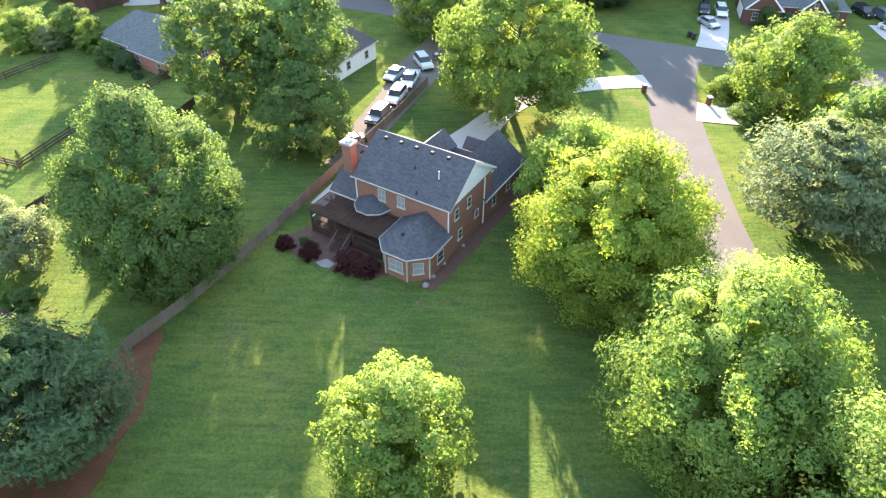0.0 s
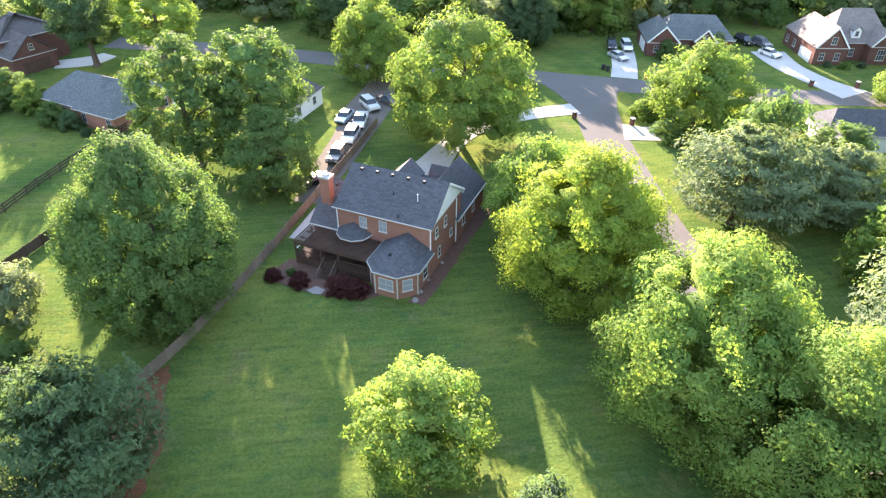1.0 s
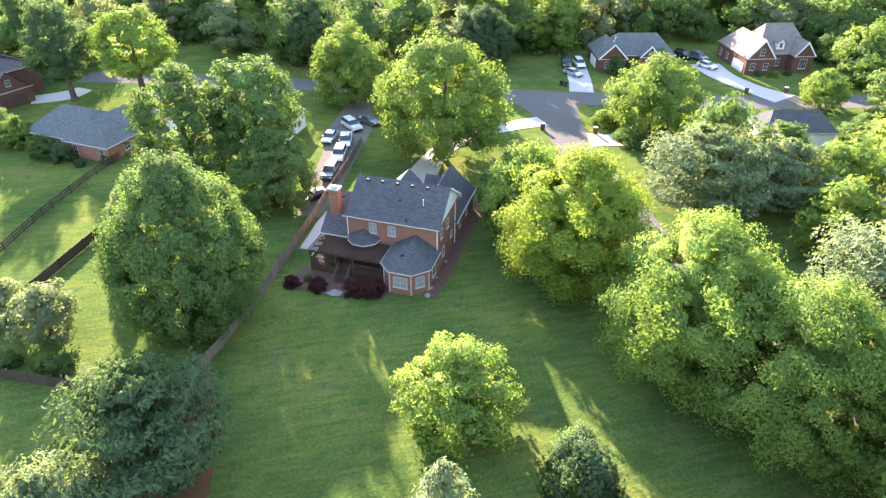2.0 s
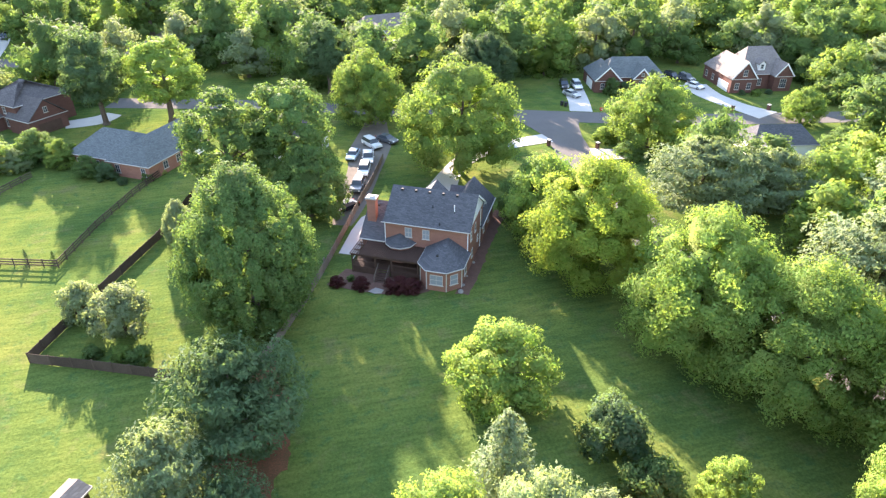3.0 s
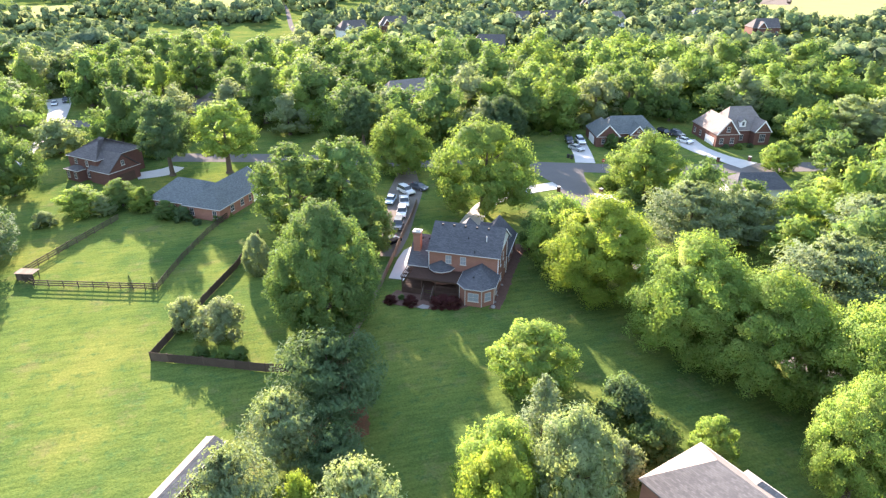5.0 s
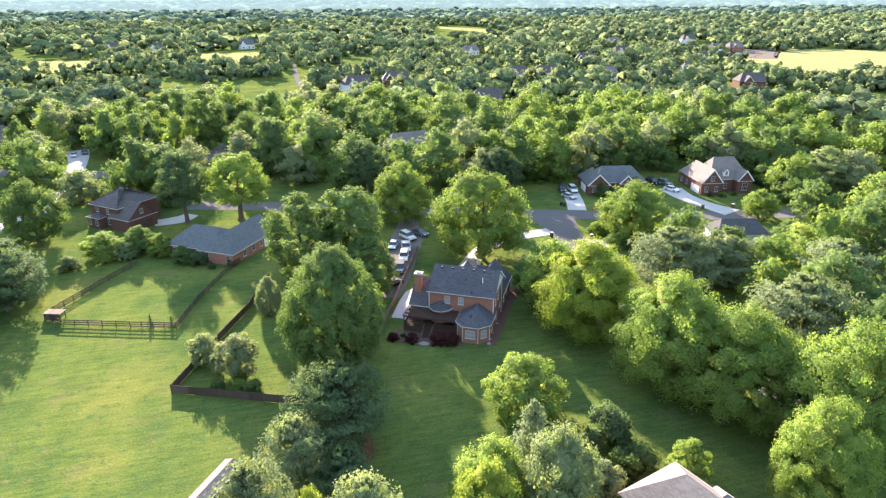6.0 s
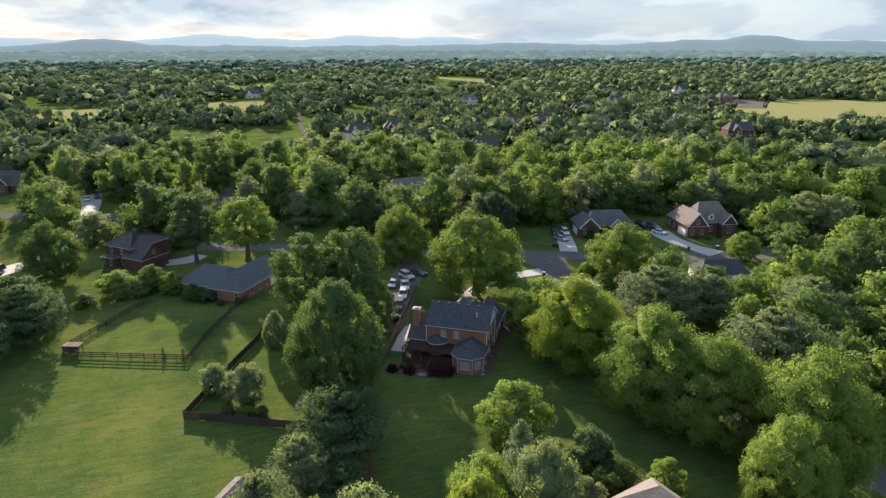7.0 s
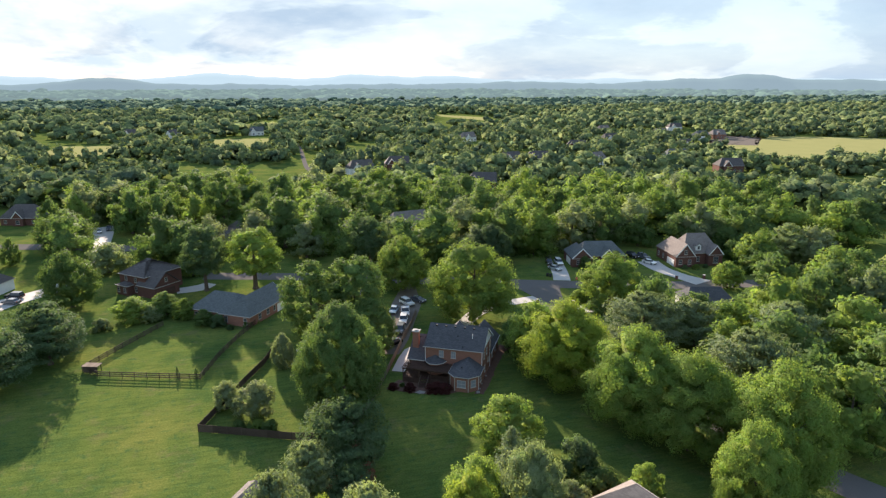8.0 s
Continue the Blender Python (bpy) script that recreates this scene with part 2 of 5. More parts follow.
M_ROOF = shingles("slate_grey_shingles", (0.060, 0.061, 0.066), (0.116, 0.116, 0.121))
M_ROOF_BLUE = shingles("blue_grey_shingles", (0.088, 0.100, 0.098), (0.155, 0.168, 0.164))
M_ROOF_BROWN = shingles("brown_shingles", (0.145, 0.125, 0.112), (0.25, 0.222, 0.20))
M_ROOF_TAN = shingles("tan_shingles", (0.15, 0.132, 0.118), (0.235, 0.212, 0.19))
M_ROOF_DARK = shingles("dark_shingles", (0.075, 0.068, 0.064), (0.150, 0.136, 0.130))


def plain(name, col, rough=0.5, metal=0.0):
    m = bpy.data.materials.new(name)
    m.use_nodes = True
    b = m.node_tree.nodes["Principled BSDF"]
    b.inputs["Base Color"].default_value = (*col, 1)
    b.inputs["Roughness"].default_value, b.inputs["Metallic"].default_value = rough, metal
    return m


M_GLASS = plain("window_glass", (0.05, 0.06, 0.07), 0.05)
M_BLIND = plain("blinds_behind_glass", (0.27, 0.29, 0.31), 0.08)
M_TRIM = surface("ivory_trim", [(0.40, 0.37, 0.33), (0.52, 0.49, 0.44)], 1.0, 9, 0.7, 0.05)
M_STONE = surface("pale_stone", [(0.20, 0.18, 0.16), (0.34, 0.31, 0.28)], 1.5, 12, 0.9, 0.4)
M_RUBBER = plain("rubber", (0.02, 0.02, 0.02), 0.8)
M_RIM = plain("wheel_alloy", (0.5, 0.5, 0.5), 0.3, 0.9)
M_RED = plain("sign_red", (0.55, 0.02, 0.02), 0.5)
M_STEEL = plain("galvanised_steel", (0.45, 0.46, 0.47), 0.4, 0.8)

# ---- mesh helpers ----


def mesh_object(name, verts, faces, material, parent=None, smooth=False):
    me = bpy.data.meshes.new(name)
    me.from_pydata(verts, [], faces)
    me.materials.append(material)
    if smooth:
        me.shade_smooth()
    ob = new(name, me)
    ob.parent = parent
    return ob


def part(name, bm, material, parent, label=""):
    me = bpy.data.meshes.new(name)
    bmesh.ops.recalc_face_normals(bm, faces=bm.faces)
    bm.to_mesh(me)
    bm.free()
    me.materials.append(material)
    ob = new(name, me)
    ob.parent = parent
    return tagged(ob, label)


def box(bm, x0, x1, y0, y1, z0, z1):
    v = [bm.verts.new((x, y, z)) for z in (z0, z1) for x, y in ((x0, y0), (x1, y0), (x1, y1), (x0, y1))]
    for f in ((3, 2, 1, 0), (4, 5, 6, 7), (0, 1, 5, 4), (1, 2, 6, 5), (2, 3, 7, 6), (3, 0, 4, 7)):
        bm.faces.new([v[i] for i in f])
    return bm


def boxes(*sizes):
    bm = bmesh.new()
    for s in sizes:
        box(bm, *s)
    return bm


def tube(bm, a, b, r0, r1, n=7):
    """A tapered round bar from a to b."""
    a, b = Vector(a), Vector(b)
    d = (b - a).normalized()
    e = d.orthogonal().normalized()
    f = d.cross(e)
    rings = []
    for p, r in ((a, r0), (b, r1)):
        rings.append([bm.verts.new(p + (e * math.cos(i * math.tau / n) + f * math.sin(i * math.tau / n)) * r) for i in range(n)])
    for i in range(n):
        bm.faces.new((rings[0][i], rings[0][(i + 1) % n], rings[1][(i + 1) % n], rings[1][i]))
    bm.faces.new(rings[1])
    bm.faces.new(rings[0][::-1])
    return bm


def prism(bm, outline, z0, z1):
    lo = [bm.verts.new((x, y, z0)) for x, y in outline]
    hi = [bm.verts.new((x, y, z1)) for x, y in outline]
    n = len(outline)
    bm.faces.new(hi)
    bm.faces.new(lo[::-1])
    for i in range(n):
        bm.faces.new((lo[i], lo[(i + 1) % n], hi[(i + 1) % n], hi[i]))
    return bm


def shell(points, faces, thick=0.16):
    """A roof skin with thickness: the faces on top, the same below, and the rim between."""
    bm = bmesh.new()
    top = [bm.verts.new(p) for p in points]
    low = [bm.verts.new((p[0], p[1], p[2] - thick)) for p in points]
    edges = {}
    for f in faces:
        bm.faces.new([top[i] for i in f])
        bm.faces.new([low[i] for i in reversed(f)])
        for a, b in zip(f, f[1:] + f[:1]):
            edges[(a, b)] = 1
    for a, b in edges:
        if (b, a) not in edges:
            bm.faces.new((top[b], top[a], low[a], low[b]))
    return bm


def roof_points(u0, u1, v0, v1, ze, zr, axis="u", hips=(1, 1)):
    """A ridge roof over a rectangle; hips: how far each end is drawn in, in half spans (0: a gable)."""
    if axis == "v":
        pts, faces = roof_points(v0, v1, u0, u1, ze, zr, "u", hips)
        return [(y, x, z) for x, y, z in pts], [f[::-1] for f in faces]
    c, half = (v0 + v1) / 2, (v1 - v0) / 2
    pts = [(u0, v0, ze), (u1, v0, ze), (u1, v1, ze), (u0, v1, ze), (u0 + half * hips[0], c, zr), (u1 - half * hips[1], c, zr)]
    faces = [[0, 1, 5, 4], [2, 3, 4, 5]]
    if hips[0]:
        faces.append([3, 0, 4])
    if hips[1]:
        faces.append([1, 2, 5])
    return pts, faces


def roof(parent, material, *args, **kw):
    return part("roof", shell(*roof_points(*args, **kw)), material, parent)


def gable(parent, material, axis, at, a0, a1, ze, zr, thick=0.2, name="gable"):
    """The triangle of wall under a gable. axis 'u': it stands at u = at and spans a0..a1 along v."""
    bm = bmesh.new()
    tri = [(a0, ze), (a1, ze), ((a0 + a1) / 2, zr)]
    rows = []
    for d in (0, thick):
        rows.append([bm.verts.new((at + d, a, z) if axis == "u" else (a, at + d, z)) for a, z in tri])
    bm.faces.new(rows[0])
    bm.faces.new(rows[1][::-1])
    for i in range(3):
        j = (i + 1) % 3
        bm.faces.new((rows[0][i], rows[0][j], rows[1][j], rows[1][i]))
    return part(name, bm, material, parent)


def window(parent, x, y, z, w, h, turn=0.0, bars=1, sill=True, lit=None):
    """A sash window whose outer face looks to -y, turned about z by turn degrees; x, y, z is the middle of its bottom edge."""
    m = pose(x, y, z, 0, 0, turn)

    def put(name, bm, mat, up):
        bm.transform(m)
        return part(name, bm, mat, up)
    e = 0.07
    bm = bmesh.new()
    rings = [[bm.verts.new((sx * (w / 2 - inset), yy, h / 2 + sz * (h / 2 - inset))) for sx, sz in ((-1, -1), (1, -1), (1, 1), (-1, 1))] for yy in (-0.08, 0.0) for inset in (0, e)]
    for p, q in ((0, 1), (1, 3), (3, 2), (2, 0)):
        for i in range(4):
            j = (i + 1) % 4
            bm.faces.new((rings[p][i], rings[p][j], rings[q][j], rings[q][i]))
    win = put("window", bm, M_TRIM, parent)
    put("sash_rail", boxes((-w / 2 + e, w / 2 - e, -0.07, -0.01, h / 2 - 0.03, h / 2 + 0.03)), M_TRIM, win)
    for i in range(bars):
        c = -w / 2 + w * (i + 1) / (bars + 1)
        put("glazing_bar", boxes((c - 0.025, c + 0.025, -0.065, -0.008, e, h - e)), M_TRIM, win)
    put("pane", boxes((-w / 2 + e, w / 2 - e, -0.045, -0.02, e, h - e)), lit or M_GLASS, win)
    if sill:
        put("sill", boxes((-w / 2 - 0.08, w / 2 + 0.08, -0.14, 0.0, -0.08, 0.0)), M_TRIM, win)
    return win


def thing(name, m, label, category, group=""):
    ob = new(name)
    ob.matrix_world = m
    ob.empty_display_size = 0.5
    return tagged(ob, label, category, group)

# ---- ground, roads, distance ----


def ground():
    """One sheet out to the horizon: fine near the houses, coarse beyond."""
    xs = [-4600, -2500, -1200, -600, -300] + list(range(-160, 161, 8)) + [300, 600, 1200, 2500, 4600]
    ys = [-900, -300, -100] + list(range(-60, 261, 8)) + [330, 450, 700, 1100, 1800, 3000, 4700]
    verts = []
    for y in ys:
        for x in xs:
            verts.append((x, y, 0.0))
    n = len(xs)
    faces = [(j * n + i, j * n + i + 1, (j + 1) * n + i + 1, (j + 1) * n + i) for j in range(len(ys) - 1) for i in range(n - 1)]
    g = mesh_object("ground", verts, faces, M_GRASS)
    tagged(g, "mown green lawns with worn and yellowed patches", "lawn", kind="structure")


ground()


def ribbon(name, line, width, material, z, label, category, kind="structure", th=0.03):
    """A strip of paving along a smooth line of (x, y[, width])."""
    pts = [Vector((p[0], p[1])) for p in line]
    ws = [p[2] if len(p) > 2 else width for p in line]
    fine, fw = [], []
    for i in range(len(pts) - 1):
        p0, p1, p2, p3 = pts[max(i - 1, 0)], pts[i], pts[i + 1], pts[min(i + 2, len(pts) - 1)]
        for k in range(8):
            t = k / 8
            fine.append(0.5 * (2 * p1 + (p2 - p0) * t + (2 * p0 - 5 * p1 + 4 * p2 - p3) * t * t + (3 * p1 - p0 - 3 * p2 + p3) * t ** 3))
            fw.append(ws[i] * (1 - t) + ws[i + 1] * t)
    fine.append(pts[-1])
    fw.append(ws[-1])
    verts, faces = [], []
    for i, p in enumerate(fine):
        d = fine[min(i + 1, len(fine) - 1)] - fine[max(i - 1, 0)]
        nrm = Vector((-d.y, d.x)).normalized() * fw[i] / 2
        for q, zz in ((p + nrm, z), (p - nrm, z), (p + nrm, z - th), (p - nrm, z - th)):
            verts.append((q.x, q.y, zz))
    for i in range(len(fine) - 1):
        a, b = 4 * i, 4 * i + 4
        faces += [(a, a + 1, b + 1, b), (a, b, b + 2, a + 2), (a + 1, a + 3, b + 3, b + 1)]
    return tagged(mesh_object(name, verts, faces, material), label, category, kind=kind)


def patch(name, outline, material, z, label, category, th=0.03, uneven=0.0):
    if uneven:
        fine = []
        for (x0, y0), (x1, y1) in zip(outline, outline[1:] + outline[:1]):
            n = max(1, int(math.hypot(x1 - x0, y1 - y0) / 0.6))
            for i in range(n):
                x, y = x0 + (x1 - x0) * i / n, y0 + (y1 - y0) * i / n
                fine.append((x + uneven * noise.noise((x * 0.6, y * 0.6, 3)) + uneven * 0.6 * noise.noise((x * 2, y * 2, 5)), y + uneven * noise.noise((x * 0.6, y * 0.6, 9)) + uneven * 0.6 * noise.noise((x * 2, y * 2, 7))))
        outline = fine
    bm = prism(bmesh.new(), outline, z - th, z)
    ob = part(name, bm, material, None)
    return tagged(ob, label, category, kind="structure")


ribbon("road", [(-60, 142), (-30, 133), (0, 121.5), (18, 115.4), (35, 108.5), (60, 99.8), (88, 93.5), (125, 87), (190, 80)], 7.0, M_ASPHALT, 0.035, "grey asphalt residential street with a worn surface", "road")
ribbon("road", [(35.5, 108, 17), (34.8, 102, 11), (34, 95, 7.6), (32, 84, 7.2), (30.6, 70, 7.2), (29.5, 56, 7.3), (30.5, 40, 7.2), (35, 22, 7.0), (41, 6, 7.0), (50, -12, 7)], 7.2, M_ASPHALT, 0.05, "pale asphalt side street running past the garden", "road")
ribbon("road", [(-260, 222), (-190, 207), (-139, 200), (-121, 195.5), (-98, 188), (-82, 183), (-70, 184), (-60, 196), (-54, 212), (-46, 240), (-30, 300, 5), (-8, 340, 5), (-14, 400, 3.4), (-12, 560, 3), (-20, 800, 3)], 8.0, M_ASPHALT, 0.04, "pale grey street behind the neighbouring houses", "road")
ribbon("driveway", [(30.5, 95.6, 4.6), (22.8, 94.4, 4.1), (16.0, 92.2, 4.0), (10.6, 88.8, 4.0), (6.6, 84, 3.9), (3.4, 78.5, 5.0), (0.6, 73.5, 7.0)], 4.2, M_CONCRETE, 0.07, "pale concrete driveway curving to the brick house", "driveway")
ribbon("driveway", [(35.5, 85.5, 6.0), (38.5, 84.6, 5.2), (44, 83.5, 4.6)], 5, M_CONCRETE, 0.075, "short bright concrete driveway off the side street", "driveway")
ribbon("driveway", [(44.5, 109.0, 5.2), (47.2, 116, 5.0), (50.0, 125, 5.2)], 5, M_CONCRETE, 0.075, "concrete driveway with parked cars", "driveway")
ribbon("driveway", [(84.5, 96, 7.5), (82, 103, 5.6), (80.5, 112, 6.2), (81.5, 121, 7.5)], 5, M_CONCRETE, 0.075, "wide concrete driveway beside the two-storey brick house", "driveway")
ribbon("driveway", [(-0.5, 122, 4.4), (-2.6, 112, 5), (-5.6, 100, 8.0), (-9.0, 88, 6.0), (-12.6, 77, 5.2), (-15.4, 69, 3)], 5, M_GRAVEL, 0.06, "gravel driveway lined with parked cars", "driveway")
ribbon("driveway", [(-67, 128.5, 5), (-61, 130, 6), (-58, 133.5, 4)], 5, M_CONCRETE, 0.07, "sunlit concrete driveway between the houses", "driveway")
ribbon("driveway", [(-114, 121, 7), (-110, 130, 8), (-101, 141, 7), (-99, 160, 3.6), (-100, 188, 3.2)], 5, M_CONCRETE, 0.07, "concrete driveway with dark cars", "driveway")
ribbon("driveway", [(-108, 226, 9), (-104, 212, 7), (-100, 190, 5)], 5, M_CONCRETE, 0.072, "concrete driveway across the street", "driveway")
patch("patio", [(-16.9, 60.8), (-14.4, 59.5), (-12.2, 64.2), (-9.8, 70.6), (-10.6, 71.9), (-12.1, 70.8), (-14.2, 67.0)], M_CONCRETE, 0.07, "pale concrete patio pad beside the house", "patio")
patch("flower_bed", [(-3.4, 46.7), (-1.8, 46.1), (0.6, 49.6), (4.2, 56.0), (9.2, 63.8), (11.4, 65.4), (9.6, 68.0), (6.5, 64.5)], M_MULCH, 0.05, "dark red mulch bed along the brick wall", "flower bed", uneven=0.45)
patch("flower_bed", [(-19.5, 53.2), (-16.4, 56.4), (-12.0, 54.0), (-7.0, 49.8), (-6.4, 48.2), (-8.8, 47.8), (-13.0, 49.2), (-16.6, 51.2)], M_MULCH, 0.05, "mulched bed with dark shrubs round the porch", "flower bed")
patch("bare_soil", [(-27.4, 40.6), (-26.6, 38.6), (-26.2, 35.4), (-25.6, 30.2), (-26.2, 24.0), (-28.4, 19.5), (-31.5, 18.5), (-34.2, 25), (-32.0, 33), (-29.6, 38.0)], M_SOIL, 0.03, "bare red soil under the pines by the fence", "soil", uneven=0.9)
patch("meadow", [(345, 372), (367, 405), (372, 480), (462, 566), (620, 470), (560, 380), (436, 350), (385, 345)], M_MEADOW, 0.1, "sunlit pale yellow-green open field", "field")
patch("bare_field", [(374, 474), (408, 452), (470, 520), (500, 556), (462, 566), (400, 510)], M_GRAVEL, 0.16, "bare pale brown earth at the head of the field", "soil", uneven=4.0)
patch("meadow", [(-222, 520), (-228, 615), (-160, 600), (-150, 505)], M_MEADOW, 0.1, "distant sunlit strip of field", "field")
patch("meadow", [(-94, 560), (-96, 655), (-36, 655), (-38, 560)], M_MEADOW, 0.1, "distant sunlit strip of field", "field")
patch("meadow", [(255, 1040), (262, 1120), (320, 1000), (312, 905), (290, 905)], M_MEADOW, 0.1, "distant sunlit clearing", "field")

# ---- trees ----


def leaf_quads(rng, centres, normals, sizes, narrow=0.62, loose=0.42, own=0.6):
    """Leaf sprays: four-cornered, slightly folded, at the centres, facing about the normals."""
    n = len(centres)
    nr = normals + rng.normal(0, loose, (n, 3))
    nr /= np.linalg.norm(nr, axis=1, keepdims=True) + 1e-9
    a = np.cross(nr, rng.normal(0, 1, (n, 3)))
    a /= np.linalg.norm(a, axis=1, keepdims=True) + 1e-9
    b = np.cross(nr, a)
    s = sizes[:, None]
    v = np.empty((n, 4, 3))
    v[:, 0] = centres - a * s * 0.5
    v[:, 3] = centres + b * s * 0.5 * narrow - nr * s * 0.10
    v[:, 2] = centres + a * s * 0.5
    v[:, 1] = centres - b * s * 0.5 * narrow - nr * s * 0.10
    soft = normals * (1.1 - own) + nr * own
    soft /= np.linalg.norm(soft, axis=1, keepdims=True) + 1e-9
    return np.concatenate([v.reshape(-1, 3), np.repeat(soft, 4, axis=0)], 1)


PHI = (1 + 5 ** 0.5) / 2
ICO = np.array([(-1, PHI, 0), (1, PHI, 0), (-1, -PHI, 0), (1, -PHI, 0), (0, -1, PHI), (0, 1, PHI), (0, -1, -PHI), (0, 1, -PHI), (PHI, 0, -1), (PHI, 0, 1), (-PHI, 0, -1), (-PHI, 0, 1)]) / math.sqrt(1 + PHI * PHI)
ICO_FACES = np.array([(0, 11, 5), (0, 5, 1), (0, 1, 7), (0, 7, 10), (0, 10, 11), (1, 5, 9), (5, 11, 4), (11, 10, 2), (10, 7, 6), (7, 1, 8), (3, 9, 4), (3, 4, 2), (3, 2, 6), (3, 6, 8), (3, 8, 9), (4, 9, 5), (2, 4, 11), (6, 2, 10), (8, 6, 7), (9, 8, 1)], dtype=np.int32)


def clump_blobs(rng, centres, radii, squash, lean, own=0.6, whole=0.5, up=0.0):
    """Uneven masses of foliage, one round each centre; lean: direction of the whole crown there."""
    k = len(centres)
    v = ICO[None] * (radii[:, None] * rng.uniform(0.78, 1.22, (k, 12)))[:, :, None]
    v[:, :, 2] *= squash
    n = ICO[None] * own + lean[:, None] * whole + np.array([0, 0, up])
    n = n / np.linalg.norm(n, axis=2, keepdims=True)
    return np.concatenate([(v + centres[:, None]).reshape(-1, 3), n.reshape(-1, 3)], 1)


def foliage_mesh(name, quads, blobs, material):
    nq, nb = len(quads) // 4, len(blobs) // 12
    every = np.concatenate([quads, blobs]) if nb else quads
    tri = (ICO_FACES[None] + (4 * nq + 12 * np.arange(nb, dtype=np.int32))[:, None, None]).reshape(-1)
    nt = 20 * nb
    me = bpy.data.meshes.new(name)
    me.vertices.add(len(every))
    me.vertices.foreach_set("co", np.ascontiguousarray(every[:, :3], dtype=np.float32).ravel())
    me.loops.add(4 * nq + 3 * nt)
    me.loops.foreach_set("vertex_index", np.concatenate([np.arange(4 * nq, dtype=np.int32), tri.astype(np.int32)]))
    me.polygons.add(nq + nt)
    me.polygons.foreach_set("loop_start", np.concatenate([np.arange(0, 4 * nq, 4, dtype=np.int32), 4 * nq + np.arange(0, 3 * nt, 3, dtype=np.int32)]))
    me.polygons.foreach_set("loop_total", np.concatenate([np.full(nq, 4, dtype=np.int32), np.full(nt, 3, dtype=np.int32)]))
    me.materials.append(material)
    me.update(calc_edges=True)
    me.normals_split_custom_set_from_vertices(np.ascontiguousarray(every[:, 3:], dtype=np.float32))
    return me


def quads_mesh(name, quads, material):
    return foliage_mesh(name, quads, np.zeros((0, 6)), material)


def profile(kind, t):
    """Crown radius, 0 to 1, at the share t of its height."""
    if kind == "oval":
        return np.sin(np.pi * np.clip(0.10 + 0.90 * t, 0, 1) ** 0.85) ** 0.62
    if kind == "cone":
        return np.clip(1.02 - t, 0.03, 1) ** 0.85 * np.clip(t * 9, 0.35, 1)
    if kind == "tall":
        return np.sin(np.pi * np.clip(0.12 + 0.88 * t, 0, 1)) ** 0.5
    if kind == "dome":
        return np.sqrt(np.clip(1 - t ** 2, 0, 1)) * np.clip(0.75 + t * 2, 0, 1)
    return np.sin(np.pi * np.clip(0.14 + 0.86 * t, 0, 1) ** 0.80) ** 0.55      # broad


def crown_points(rng, kind, clumps, leaves, clump_r, low, gap=0.0, inner=0.25):
    """Points and normals of a crown in a unit tree (height 1, radius 1): leaves on many clumps that fill the profile."""
    t = rng.random(clumps * 4)
    keep = rng.random(clumps * 4) < profile(kind, t) + 0.1
    t = t[keep][:clumps]
    k = len(t)
    ang = rng.random(k) * math.tau
    rad = profile(kind, t) * (1 - clump_r * 0.9)
    # the outline is uneven: some sides bulge, some fall back
    bulge = 1 + (0.03 if kind == "oval" else 0.11) * np.sin(ang * 2 + rng.random() * 6) * np.sin(t * 5 + rng.random() * 6) + rng.normal(0, 0.035, k)
    depth = np.where((rng.random(k) < inner) | (t > 0.78), rng.random(k) ** 0.5, 1 - 0.12 * rng.random(k))
    rad = rad * bulge * depth
    cz = low + (1 - low) * t * 0.97
    c = np.stack([np.cos(ang) * rad, np.sin(ang) * rad, cz], 1)
    cr = clump_r * rng.uniform(0.5, 1.4, k)
    who = rng.choice(k, leaves, p=cr ** 2 / np.sum(cr ** 2))
    out = c[who] - np.array([0, 0, low + 0.4 * (1 - low)])
    out /= np.linalg.norm(out, axis=1, keepdims=True) + 1e-9
    d = rng.normal(0, 1, (leaves, 3)) + out * 0.9
    d[:, 2] = d[:, 2] * 0.9 + 0.35
    d /= np.linalg.norm(d, axis=1, keepdims=True)
    d += out * np.clip(np.sum(d * out, axis=1, keepdims=True), 0, 1) * 0.25
    r = cr[who] * (0.72 + 0.46 * rng.random(leaves) ** 1.4)
    return c[who], d, r, c, cr


def whole_crown(p, d, h, low, radius, share=0.22):
    """Normals that follow the whole crown as well as each clump."""
    mid_z = h * (low + 0.42 * (1 - low))
    n = np.stack([p[:, 0] / radius, p[:, 1] / radius, (p[:, 2] - mid_z) / (h * 0.5)], 1)
    n /= np.linalg.norm(n, axis=1, keepdims=True) + 1e-9
    n = n * share + d * (1 - share)
    return n / (np.linalg.norm(n, axis=1, keepdims=True) + 1e-9)


